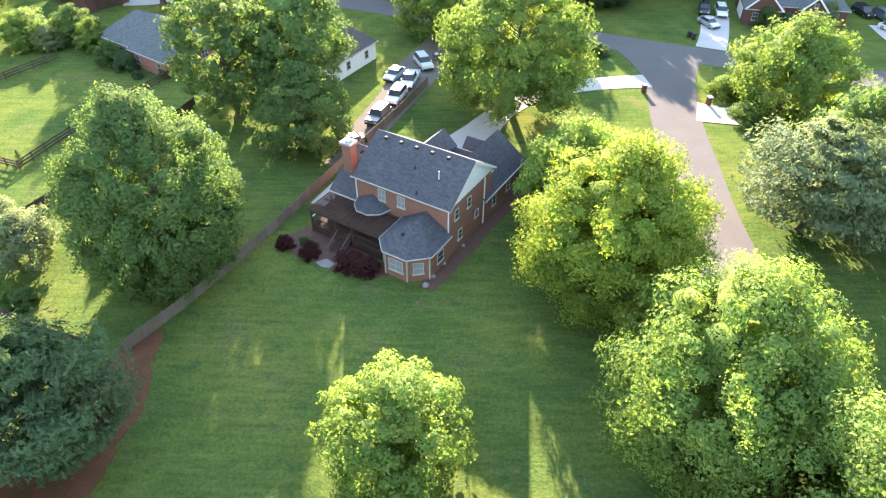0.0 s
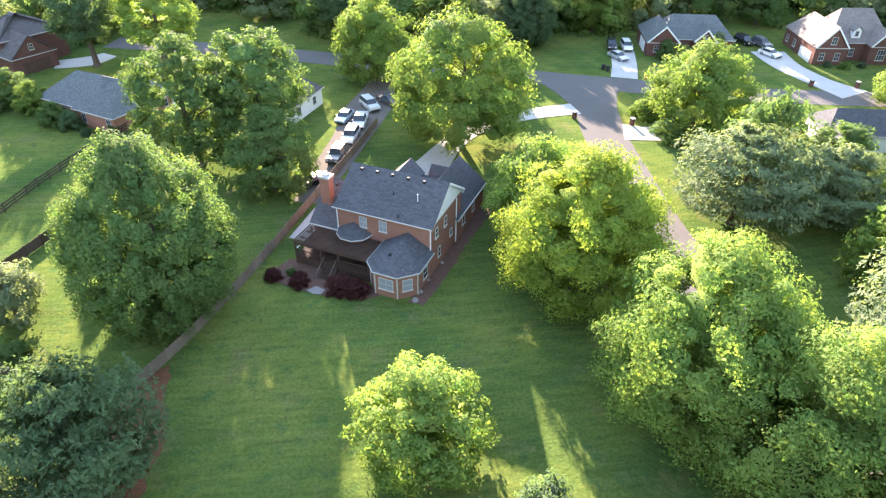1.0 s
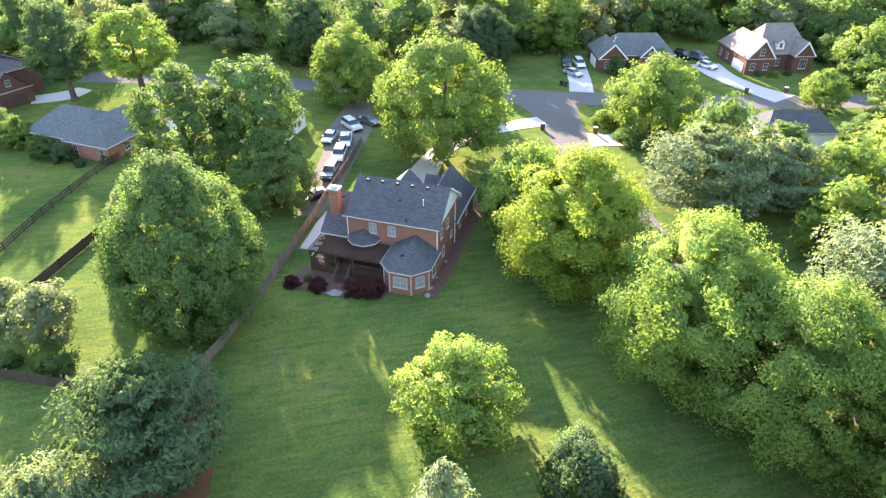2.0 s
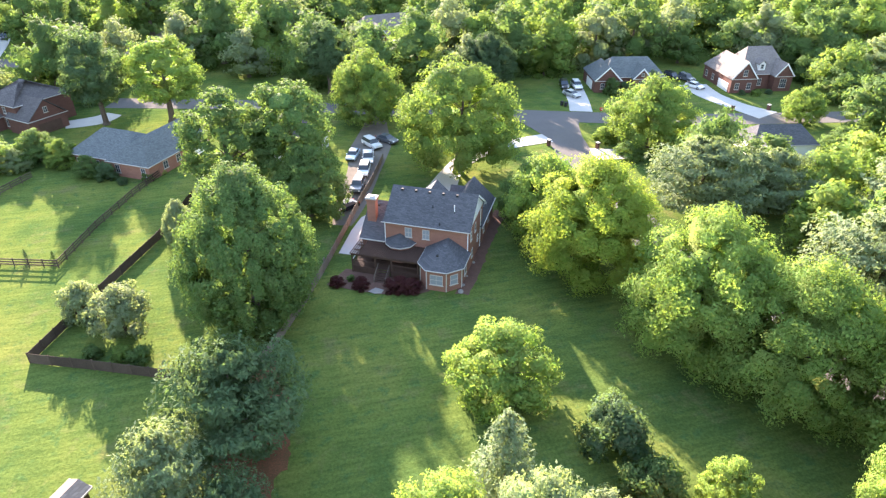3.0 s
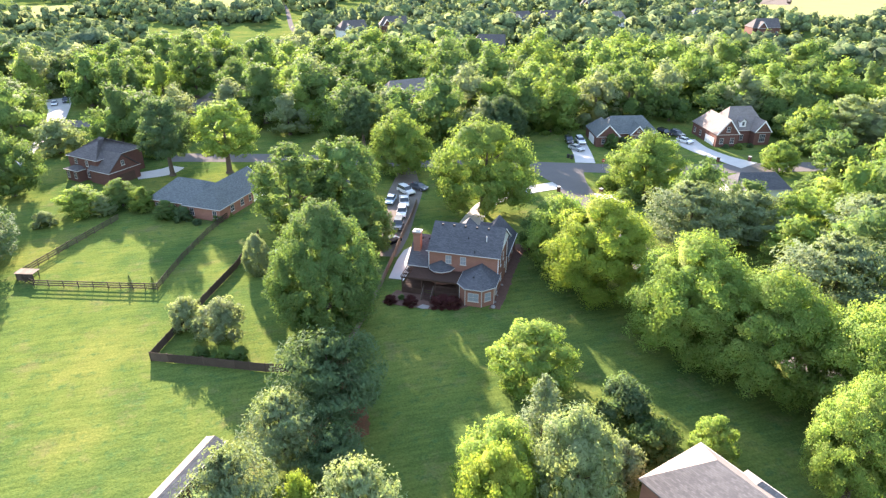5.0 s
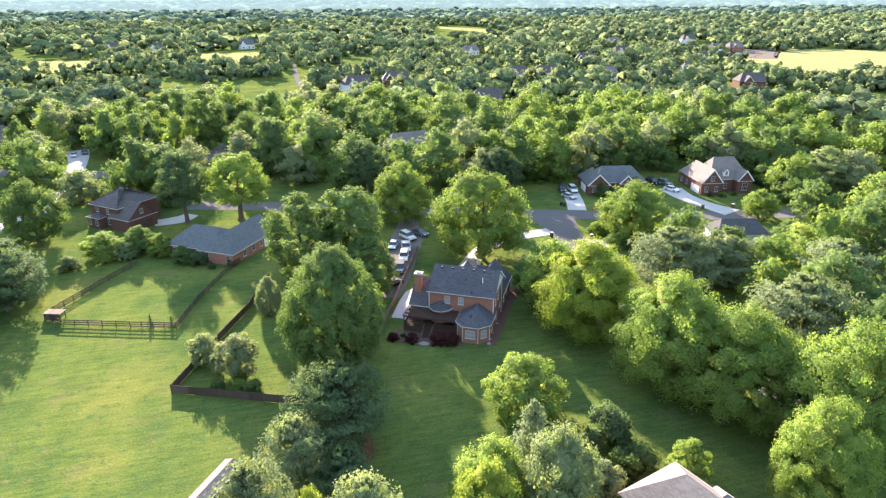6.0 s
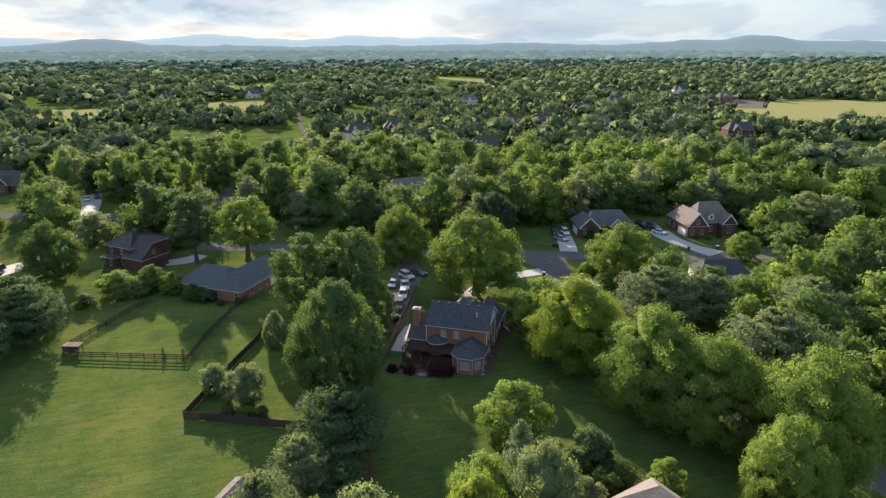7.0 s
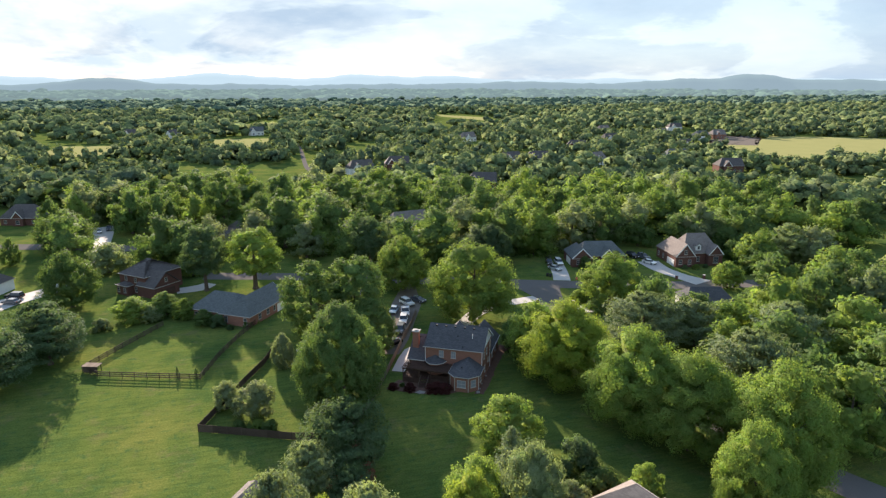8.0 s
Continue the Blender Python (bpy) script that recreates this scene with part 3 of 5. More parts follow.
def make_crown(seed, kind, h, radius, low, clumps, clump_r, leaves, leaf, material, squash=0.8, fill=0.70, loose=0.45, name="crown"):
    rng = np.random.default_rng(seed)
    c, d, r, cc, cr = crown_points(rng, kind, clumps, leaves, clump_r, low)
    size3 = np.array([radius, radius, h])
    p = c * size3 + d * (r * radius)[:, None] * np.array([1, 1, squash])
    p[:, 2] = np.clip(p[:, 2], 0.15, None)
    size = leaf * rng.uniform(0.55, 1.35, leaves)
    # the dense inside of the crown: a mass of foliage within each clump
    q = cc * size3 * np.array([0.95, 0.95, 0.99])
    lean = whole_crown(q, np.zeros_like(q), h, low, radius, 1.0)
    core = rng.random((12, 3)) * np.array([math.tau, 0.55, 0.8]) + np.array([0, 0, 0.08])
    mid = profile(kind, core[:, 2]) * core[:, 1] * radius
    core_at = np.stack([np.cos(core[:, 0]) * mid, np.sin(core[:, 0]) * mid, h * (low + (1 - low) * core[:, 2])], 1)
    q, lean = np.concatenate([q, core_at]), np.concatenate([lean, whole_crown(core_at, np.zeros_like(core_at), h, low, radius, 1.0)])
    fat = np.concatenate([cr * radius * fill, np.full(len(core_at), radius * 0.26)])
    return foliage_mesh(name, leaf_quads(rng, p, whole_crown(p, d, h, low, radius), size, loose=loose), clump_blobs(rng, q, fat, squash, lean), material)


def make_pine(seed, h, radius, low, tiers, leaves, leaf, material, cone=False):
    """Layered boughs: each a flat fan of upturned needle tufts, with gaps between the tiers."""
    rng = np.random.default_rng(seed)
    cs, ds = [], []
    boughs = tiers * 6
    for i in range(boughs):
        t = (i + rng.random()) / boughs
        reach = radius * ((1.05 - t) ** 0.8 if cone else math.sin(math.pi * min(1, 0.2 + 0.8 * t) ** 0.9) ** 0.6) * rng.uniform(0.55, 1.18)
        a = i * 2.4 + rng.normal(0, 0.3)
        z = h * (low + (1 - low) * t * (0.95 if cone else 0.9))
        n = max(6, int(leaves / boughs * (0.35 + reach / radius)))
        s = rng.random(n) ** 0.6
        spread = rng.normal(0, 0.20, n) * (0.3 + s)
        x = np.cos(a + spread) * reach * s
        y = np.sin(a + spread) * reach * s
        up = reach * (0.30 if not cone else 0.12) * s ** 1.5
        cs.append(np.stack([x, y, z + up + rng.normal(0, 0.035 * radius, n)], 1))
        ds.append(np.stack([np.cos(a) + rng.normal(0, .4, n), np.sin(a) + rng.normal(0, .4, n), 1.0 + rng.normal(0, .3, n)], 1))
    c, d = np.concatenate(cs), np.concatenate(ds)
    d /= np.linalg.norm(d, axis=1, keepdims=True)
    return quads_mesh("crown", leaf_quads(rng, c, d, leaf * rng.uniform(0.6, 1.4, len(c)), 0.4), material)


def make_trunk(seed, h, radius, low, limbs=9, stems=1, girth=0.03):
    """A tapered trunk, flared at the foot, with limbs that fork into the crown."""
    rng = random.Random(seed)
    bm = bmesh.new()
    for s in range(stems):
        lean = Vector((rng.uniform(-1, 1), rng.uniform(-1, 1), 0)) * (0.05 * h if stems == 1 else 0.14 * h)
        foot = Vector((rng.uniform(-.4, .4), rng.uniform(-.4, .4), -0.1)) * (0 if stems == 1 else 1)
        foot.z = -0.1
        g = girth * h / (1 if stems == 1 else 1.7)
        pts = [foot, foot + Vector((0, 0, 0.04 * h)), foot + lean * 0.3 + Vector((0, 0, low * h + 0.06 * h)), foot + lean * 0.7 + Vector((0, 0, 0.5 * h)), foot + lean + Vector((0, 0, 0.82 * h))]
        rad = [g * 1.7, g * 1.05, g * 0.8, g * 0.5, g * 0.12]
        for a, b, r0, r1 in zip(pts, pts[1:], rad, rad[1:]):
            tube(bm, a, b, r0, r1, 8)
        for i in range(limbs):
            t = rng.uniform(0.25, 0.95)
            a = pts[2].lerp(pts[4], t * 0.8)
            ang = i * 2.4 + rng.uniform(-.4, .4)
            out = radius * rng.uniform(0.45, 0.75) * (1.1 - t * 0.6)
            b = a + Vector((math.cos(ang) * out * .55, math.sin(ang) * out * .55, out * rng.uniform(.3, .5)))
            c = b + Vector((math.cos(ang + .3) * out * .45, math.sin(ang + .3) * out * .45, out * rng.uniform(.15, .4)))
            tube(bm, a, b, g * 0.36 * (1.15 - t), g * 0.22 * (1.15 - t), 5)
            tube(bm, b, c, g * 0.22 * (1.15 - t), g * 0.06, 5)
    me = bpy.data.meshes.new("trunk")
    bm.to_mesh(me)
    bm.free()
    me.materials.append(M_BARK)
    return me


# prototypes: crown mesh, trunk mesh, height, radius
PROTO = {
    "oval": [(make_crown(11, "oval", 19, 7.4, 0.05, 620, 0.10, 40000, 0.31, M_LEAF, squash=1.3), make_trunk(1, 19, 7, 0.1), 19, 7.4)],
    "giant": [(make_crown(25, "broad", 16, 8.5, 0.13, 250, 0.155, 36000, 0.31, M_LEAF), make_trunk(21, 16, 8, 0.14), 16, 8.5),
              (make_crown(26, "broad", 16, 8.5, 0.11, 220, 0.165, 36000, 0.31, M_LEAF), make_trunk(22, 16, 8, 0.14), 16, 8.5)],
    "spread": [(make_crown(24, "broad", 19, 11, 0.15, 280, 0.14, 18000, 0.48, M_LEAF), make_trunk(23, 19, 10, 0.24, 12), 19, 11)],
    "broad": [(make_crown(21, "broad", 16, 8.5, 0.14, 190, 0.165, 8600, 0.54, M_LEAF), make_trunk(2, 16, 8, 0.14), 16, 8.5),
              (make_crown(22, "broad", 16, 8.5, 0.12, 170, 0.175, 8600, 0.54, M_LEAF), make_trunk(3, 16, 8, 0.14), 16, 8.5),
              (make_crown(23, "broad", 16, 8.5, 0.14, 150, 0.18, 8600, 0.54, M_LEAF), make_trunk(16, 16, 8, 0.14), 16, 8.5)],
    "tall": [(make_crown(31, "tall", 18, 6.5, 0.10, 230, 0.155, 9000, 0.52, M_LEAF), make_trunk(4, 18, 6, 0.16), 18, 6.5),
             (make_crown(32, "tall", 18, 6.5, 0.30, 150, 0.18, 9000, 0.52, M_LEAF), make_trunk(5, 18, 6, 0.2), 18, 6.5)],
    "open": [(make_crown(41, "broad", 8, 4.2, 0.12, 80, 0.24, 4200, 0.50, M_LEAF), make_trunk(6, 8, 4, 0.1, 6, 4), 8, 4.2)],
    "small": [(make_crown(51, "broad", 8.5, 4.8, 0.06, 180, 0.16, 12000, 0.31, M_LEAF), make_trunk(7, 8.5, 4, 0.1), 8.5, 4.8)],
    "shrub": [(make_crown(61, "dome", 4.5, 3.2, 0.04, 70, 0.22, 3600, 0.37, M_LEAF), make_trunk(8, 4.5, 2.5, 0.05, 5, 3), 4.5, 3.2)],
    "pine": [(make_pine(71, 12, 6.3, 0.06, 11, 15000, 0.60, M_NEEDLE), make_trunk(9, 12, 3, 0.1, 4), 12, 6.3),
             (make_pine(72, 12, 6.3, 0.09, 10, 15000, 0.60, M_NEEDLE), make_trunk(10, 12, 3, 0.1, 4), 12, 6.3)],
    "cedar": [(make_pine(81, 12.5, 4.4, 0.05, 16, 6000, 0.54, M_NEEDLE, True), make_trunk(12, 12.5, 2, 0.05, 3), 12.5, 4.4)],
    "fill": [(make_crown(95, "broad", 14, 7.0, 0.05, 60, 0.26, 1500, 0.98, M_LEAF), make_trunk(17, 14, 6, 0.12, 4), 14, 7.0),
             (make_crown(96, "oval", 14, 7.0, 0.04, 64, 0.25, 1500, 0.98, M_LEAF), make_trunk(18, 14, 6, 0.12, 4), 14, 7.0)],
    "mid": [(make_crown(91, "broad", 15, 7.5, 0.03, 34, 0.30, 1200, 0.96, M_LEAF), make_trunk(13, 15, 6, 0.12, 4), 15, 7.5),
            (make_crown(92, "tall", 15, 7.5, 0.03, 34, 0.30, 1200, 0.96, M_LEAF), make_trunk(14, 15, 6, 0.12, 4), 15, 7.5),
            (make_crown(93, "oval", 15, 7.5, 0.02, 36, 0.28, 1200, 0.96, M_LEAF), make_trunk(15, 15, 6, 0.12, 4), 15, 7.5)],
}
TINT = {
    "green": (0.112, 0.180, 0.062), "fresh": (0.172, 0.256, 0.066), "yellow": (0.222, 0.302, 0.056), "dark": (0.088, 0.142, 0.070),
    "blue": (0.086, 0.136, 0.064), "grey": (0.162, 0.216, 0.116), "olive": (0.195, 0.245, 0.135), "red": (0.090, 0.034, 0.032), "pale": (0.212, 0.275, 0.140),
}
LABEL = {
    "spread": "wide-spreading {} shade tree with a bare lower trunk",
    "oval": "large dense egg-shaped {} broadleaf tree", "giant": "large spreading {} broadleaf tree with lobed crown", "broad": "spreading {} broadleaf tree with lobed crown", "tall": "tall {} broadleaf tree on the lawn",
    "open": "small multi-stemmed {} garden tree", "small": "young round {} broadleaf tree on the lawn", "shrub": "dense rounded {} garden shrub", "pine": "bushy {} pine with layered boughs",
    "cedar": "pointed {} conifer with drooping sprays", "mid": "full-leaved {} woodland tree", "fill": "full round {} broadleaf tree among neighbours",
}
WORD = {"green": "mid-green", "fresh": "fresh green", "yellow": "bright yellow-green", "dark": "dark green", "blue": "blue-green", "grey": "grey-green", "olive": "olive green", "red": "dark red", "pale": "pale silvery green"}
tree_rng = random.Random(5)


def tree(kind, x, y, h, r, tint="green", pick=None, group=""):
    protos = PROTO[kind]
    cm, tm, ph, pr = protos[pick if pick is not None else tree_rng.randrange(len(protos))]
    name = {"shrub": "shrub", "pine": "pine_tree", "cedar": "conifer_tree"}.get(kind, "tree")
    t = thing(name, pose(x, y, 0, 0, 0, tree_rng.uniform(0, 360)) @ Matrix.Diagonal((r / pr, r / pr, h / ph, 1)), LABEL[kind].format(WORD[tint]), "shrub" if kind == "shrub" else "tree", group)
    k = tree_rng.uniform(0.9, 1.1)
    for nm, me in (("trunk", tm), ("crown", cm)):
        o = new(nm, me)
        o.parent = t
        o.color = (*[c * k for c in TINT[tint]], 1)
    return t


NEAR = [
    ("oval", -28.6, 48.0, 20.2, 8.3, "green"), ("pine", -30.2, 27.4, 13.0, 6.7, "blue"), ("pine", -36.0, 21.0, 10.3, 4.3, "grey"),
    ("small", -3.9, 27.4, 9.0, 5.9, "fresh"), ("cedar", -8.6, 14.0, 12.6, 4.4, "grey"), ("shrub", 4.1, 18.0, 5.8, 3.6, "dark"),
    ("broad", -15.2, 9.4, 11.0, 4.8, "fresh"), ("broad", -9.0, 5.4, 14.4, 4.7, "pale"), ("broad", -17.0, 5.0, 12.0, 3.8, "yellow"), ("shrub", 4.6, 12.0, 4.2, 3.2, "green"),
    ("giant", 15.4, 46.8, 16.4, 9.4, "yellow"), ("broad", 13.0, 56.5, 13.5, 6.4, "fresh"), ("small", 13.2, 64.5, 9.0, 4.6, "green"), ("giant", 20.2, 29.0, 17.2, 9.2, "fresh"),
    ("giant", 24.5, 19.5, 16.5, 8.6, "fresh"), ("pine", 42.0, 27.0, 17.0, 8.6, "grey"), ("giant", 29.8, 7.0, 19.6, 8.0, "fresh"),
    ("giant", 20.7, 0.8, 15.4, 5.2, "fresh"), ("spread", 8.0, 84.8, 19.6, 11.2, "fresh"), ("broad", -3.6, 113.0, 15.5, 8.0, "fresh"),
    ("tall", -31.0, 82.0, 18.6, 7.6, "green"), ("tall", -21.5, 82.5, 18.8, 7.8, "green"), ("small", -19.6, 73.4, 11.6, 6.4, "green"),
    ("tall", -58.6, 127.0, 19.0, 6.8, "dark", 1), ("tall", -45.0, 125.4, 17.6, 8.0, "fresh", 1), ("oval", -38.6, 68.4, 7.6, 2.5, "olive"),
    ("cedar", -59.6, 69.6, 2.2, 0.6, "dark"), ("cedar", -55.9, 68.6, 1.9, 0.7, "green"), ("open", -44.0, 49.0, 6.2, 3.6, "olive"), ("open", -49.0, 53.0, 5.2, 2.6, "olive"), ("broad", 47.6, 86.2, 13.8, 8.6, "fresh"),
    ("pine", 39.5, 57.5, 14.2, 8.4, "grey"), ("pine", 52.0, 56.0, 11.5, 6.2, "grey"), ("oval", 29.2, 131, 13.5, 7.2, "dark"),
    ("broad", 88, 90.2, 7.6, 4.6, "fresh"), ("shrub", 112.4, 115.5, 8.0, 5.0, "green"), ("shrub", 110.0, 107.5, 8.4, 5.2, "green"), ("shrub", 107.5, 100.0, 9.0, 6.2, "green"), ("tall", 121.0, 104.0, 14.0, 7.5, "pale", 0),
    ("broad", -92.0, 121.5, 15.0, 7.2, "green"),
    ("broad", -110.7, 187.5, 13.9, 10.4, "green"),
    ("fill", -114.1, 220.3, 14.7, 5.7, "fresh"),
    ("fill", -122.5, 215.2, 14.8, 5.0, "green"),
    ("fill", -93.2, 210.7, 17.6, 7.8, "green"),
    ("fill", -81.7, 204.8, 17.0, 7.3, "green"),
    ("small", -79.7, 164.1, 6.9, 4.6, "fresh"),
    ("open", -89.6, 154.2, 8.9, 6.6, "pale"),
    ("tall", -58.8, 214.8, 22.6, 8.0, "green"),
    ("small", -122.3, 170.7, 8.9, 3.1, "green"),
    ("broad", -43.6, 190.1, 16.7, 8.3, "green"),
    ("fill", -137.4, 288.6, 11.9, 13.8, "green"), ("small", -67.0, 108.5, 6.0, 4.2, "green"), ("open", -74.2, 106.0, 5.8, 5.0, "fresh"), ("shrub", -80.5, 101.0, 3.0, 2.6, "grey"), ("small", -70.0, 104.5, 4.2, 2.8, "pale"),
    ("small", -62.0, 104.5, 5.2, 3.0, "fresh"), ("small", -57.0, 98.6, 4.0, 2.4, "green"), ("shrub", -53.5, 96.4, 3.2, 2.0, "dark"),
    ("pine", -86.5, 83.0, 13.0, 7.6, "dark"), ("pine", -93.0, 71.0, 14.0, 8.0, "dark"), ("pine", -91.0, 92.0, 12.0, 7.0, "dark"), ("pine", -41.0, 10.4, 13.4, 4.6, "grey"), ("small", -35.0, 11.0, 8.0, 2.4, "yellow"),
    ("pine", -29.5, 7.6, 11.6, 4.2, "pale"), ("pine", -30.8, 16.6, 8.4, 3.6, "dark"), ("tall", -9.3, 137, 16.6, 6.2, "dark"), ("small", -64.0, 143.5, 8, 4, "fresh"),
    ("fill", 61.0, 68.0, 8.0, 5.5, "green"), ("small", 80.5, 71.5, 6.2, 4.0, "green"), ("pine", 66.0, 44.0, 14.0, 8.0, "grey"), ("fill", 78.0, 65.0, 8.0, 6.5, "fresh"), ("fill", 56, 34, 15, 8.5, "green"),
    ("pine", 58, 12, 15, 7, "dark"), ("fill", 48, 12, 15, 7, "fresh"), ("fill", 70, 22, 15, 8.5, "green"), ("fill", 80, 40, 14, 8, "fresh"),
    ("fill", 94, 62, 13, 8.5, "green"), ("fill", 96, 80, 12.5, 6.5, "green"), ("fill", 112, 76, 14, 8.5, "fresh"), ("fill", 126, 98, 14, 8.5, "olive"), ("fill", 110, 104, 13, 7, "fresh"),
    ("shrub", 42.0, 82.0, 3.6, 3.2, "green"), ("shrub", 41.0, 91.0, 3.0, 2.6, "fresh"), ("shrub", 24.4, 105.6, 1.9, 1.9, "dark"),
    ("shrub", -1.0, 9.6, 4.6, 3.0, "olive"), ("small", 10.2, 9.2, 6.0, 2.6, "fresh"), ("cedar", 20, 122, 8, 3.0, "dark"),
]
for row in NEAR:
    tree(*row)

# ---- houses ----


def trim(parent, *sizes, name="gutter", material=None):
    for s in sizes:
        part(name, boxes(s), material or M_TRIM, parent)


def main_house():
    h = thing("house", pose(0.1, 50.75, 0, 0, 0, -30), "two-storey red brick house with dark grey shingle roofs and pergola porch", "house")
    part("wall", boxes((-12.5, -0.6, 0.3, 9.3, 0, 6.35)), M_BRICK, h)
    part("roof", shell(*roof_points(-12.65, -0.35, -0.1, 9.9, 6.45, 9.8, "u", (0, 0))), M_ROOF, h)
    gable(h, M_WHITE, "u", -0.78, 0.3, 9.5, 6.35, 9.55, name="gable")
    gable(h, M_BRICK, "u", -12.5, 0.3, 9.5, 6.35, 9.55)
    part("wall", boxes((-16.0, -12.5, 0.4, 9.4, 0, 3.3)), M_BRICK, h)
    part("roof", shell(*roof_points(-16.3, -12.5, 0.0, 10.0, 3.3, 7.0, "u", (0, 0))), M_ROOF, h)
    gable(h, M_BRICK, "u", -16.0, 0.4, 9.6, 3.2, 6.8)
    part("wall", boxes((-6.2, -0.5, 7.6, 17.4, 0, 3.1)), M_BRICK, h)
    part("roof", shell(*roof_points(-6.5, -0.25, 7.4, 17.7, 3.2, 7.4, "v", (0, 0.62))), M_ROOF, h)
    # cross gable and dormers towards the street
    pts, faces = roof_points(-9.8, -6.2, 5.4, 11.2, 6.6, 8.3, "v", (0, 0))
    part("roof", shell(pts, faces), M_ROOF, h)
    part("wall", boxes((-9.5, -6.5, 8.0, 10.9, 0, 6.5)), M_BRICK, h)
    for v in (11.2, 14.2):
        dm = part("dormer", boxes((-6.3, -4.5, v - 0.8, v + 0.8, 3.4, 5.4)), M_WHITE, h)
        part("roof", shell(*roof_points(-6.6, -3.8, v - 1.1, v + 1.1, 5.3, 6.3, "u", (0, 0))), M_ROOF, dm)
    ch = part("chimney", boxes((-15.75, -14.5, 2.2, 3.2, 0, 8.4), (-15.85, -14.4, 2.1, 3.3, 8.1, 8.3)), M_BRICK, h)
    part("cap", boxes((-15.9, -14.35, 2.05, 3.35, 8.4, 8.62), (-15.45, -14.8, 2.4, 3.0, 8.62, 8.8)), M_CONCRETE, ch, "pale concrete chimney cap")
    # sun room with clipped corners
    out = [(-6.2, 0.3), (-6.2, -3.8), (-4.9, -5.2), (-2.3, -5.2), (-0.6, -3.6), (-0.6, 0.3)]
    part("wall", prism(bmesh.new(), out, 0, 3.1), M_BRICK, h)
    e = [(-6.55, 0.3, 3.2), (-6.55, -3.95, 3.2), (-5.05, -5.55, 3.2), (-2.15, -5.55, 3.2), (-0.25, -3.75, 3.2), (-0.25, 0.3, 3.2), (-3.4, -1.2, 5.1), (-3.4, 0.3, 5.1)]
    part("roof", shell(e, [[0, 1, 6, 7], [1, 2, 6], [2, 3, 6], [3, 4, 6], [4, 5, 7, 6]]), M_ROOF, h)
    for a, b in zip(e[0:5], e[1:6]):
        bm = bmesh.new()
        d = Vector(b) - Vector(a)
        box(bm, 0, d.length, -0.04, 0.03, -0.11, 0.01)
        bm.transform(Matrix.Translation(a) @ Matrix.Rotation(math.atan2(d.y, d.x), 4, "Z"))
        part("gutter", bm, M_TRIM, h)
    for x, y in ((-6.2, -3.85), (-4.95, -5.25), (-2.25, -5.25), (-0.55, -3.65)):
        part("corner_board", boxes((x - 0.06, x + 0.06, y - 0.06, y + 0.06, 0.1, 3.05)), M_TRIM, h)
    window(h, -3.62, -5.2, 0.95, 1.75, 1.5, 0, 1, lit=M_BLIND)
    window(h, -1.45, -4.4, 0.95, 1.15, 1.5, 43.3, 0, lit=M_BLIND)
    window(h, -0.6, -1.6, 1.0, 1.2, 1.4, 90, 0)
    # bay with its own little hipped roof
    bay = [(-12.2, 0.3), (-11.7, -0.9), (-10.9, -1.55), (-9.7, -1.55), (-8.7, -0.9), (-8.3, 0.3)]
    part("wall", prism(bmesh.new(), bay, 1.1, 3.5), M_BRICK, h)
    be = [(-12.5, 0.3, 3.6), (-11.95, -1.05, 3.6), (-11.0, -1.85, 3.6), (-9.6, -1.85, 3.6), (-8.45, -1.05, 3.6), (-8.0, 0.3, 3.6), (-10.3, 0.3, 4.75)]
    part("roof", shell(be, [[0, 1, 6], [1, 2, 6], [2, 3, 6], [3, 4, 6], [4, 5, 6]]), M_ROOF, h)
    for a, b in zip(be[0:5], be[1:6]):
        bm = bmesh.new()
        d = Vector(b) - Vector(a)
        box(bm, 0, d.length, -0.04, 0.03, -0.11, 0.01)
        bm.transform(Matrix.Translation(a) @ Matrix.Rotation(math.atan2(d.y, d.x), 4, "Z"))
        part("gutter", bm, M_TRIM, h)
    # upper windows, side windows, gutters, downspouts
    for u in (-9.1, -6.6):
        window(h, u, 0.3, 4.35, 1.0, 1.45, 0, 1, lit=M_BLIND)
    for v, z, hh in ((1.6, 4.4, 1.3), (4.2, 4.4, 1.3), (2.4, 1.3, 1.3), (6.0, 2.0, 0.9)):
        window(h, -0.6, v, z, 0.8, hh, 90, 0)
    for v in (10.0, 13.5):
        window(h, -0.5, v, 1.2, 0.9, 1.2, 90, 0)
    trim(h, (-12.9, -0.35, -0.18, -0.1, 6.34, 6.45), (-16.3, -12.5, -0.12, 0.0, 3.16, 3.31), (-0.25, -0.13, 7.4, 17.7, 3.05, 3.2))
    for x, y, z in ((-12.45, 0.2, 6.3), (-0.72, 0.2, 6.3), (-0.5, 7.5, 6.3)):
        part("downspout", boxes((x - 0.05, x + 0.05, y - 0.05, y + 0.05, 0.1 if x > -5 else 3.3, z)), M_WHITE, h)
    # rake boards of the white gable
    for s in (1, -1):
        bm = bmesh.new()
        box(bm, -0.04, 0.0, 0, 5.95, -0.28, -0.02)
        bm.transform(Matrix.Translation((-0.36, 4.9 - s * 5.0, 6.45)) @ Matrix.Rotation(0 if s > 0 else math.pi, 4, "Z") @ Matrix.Rotation(math.atan2(3.35, 5.0), 4, "X"))
        part("rake_board", bm, M_WHITE, h)
    # roof vents and pipes
    for i in range(5):
        u, v = -11.1 + 1.97 * i, 4.35
        z = 6.45 + (v + 0.1) * 0.67
        part("roof_vent", boxes((u - 0.16, u + 0.16, v - 0.18, v + 0.16, z - 0.1, z + 0.2)), M_RUBBER, h)
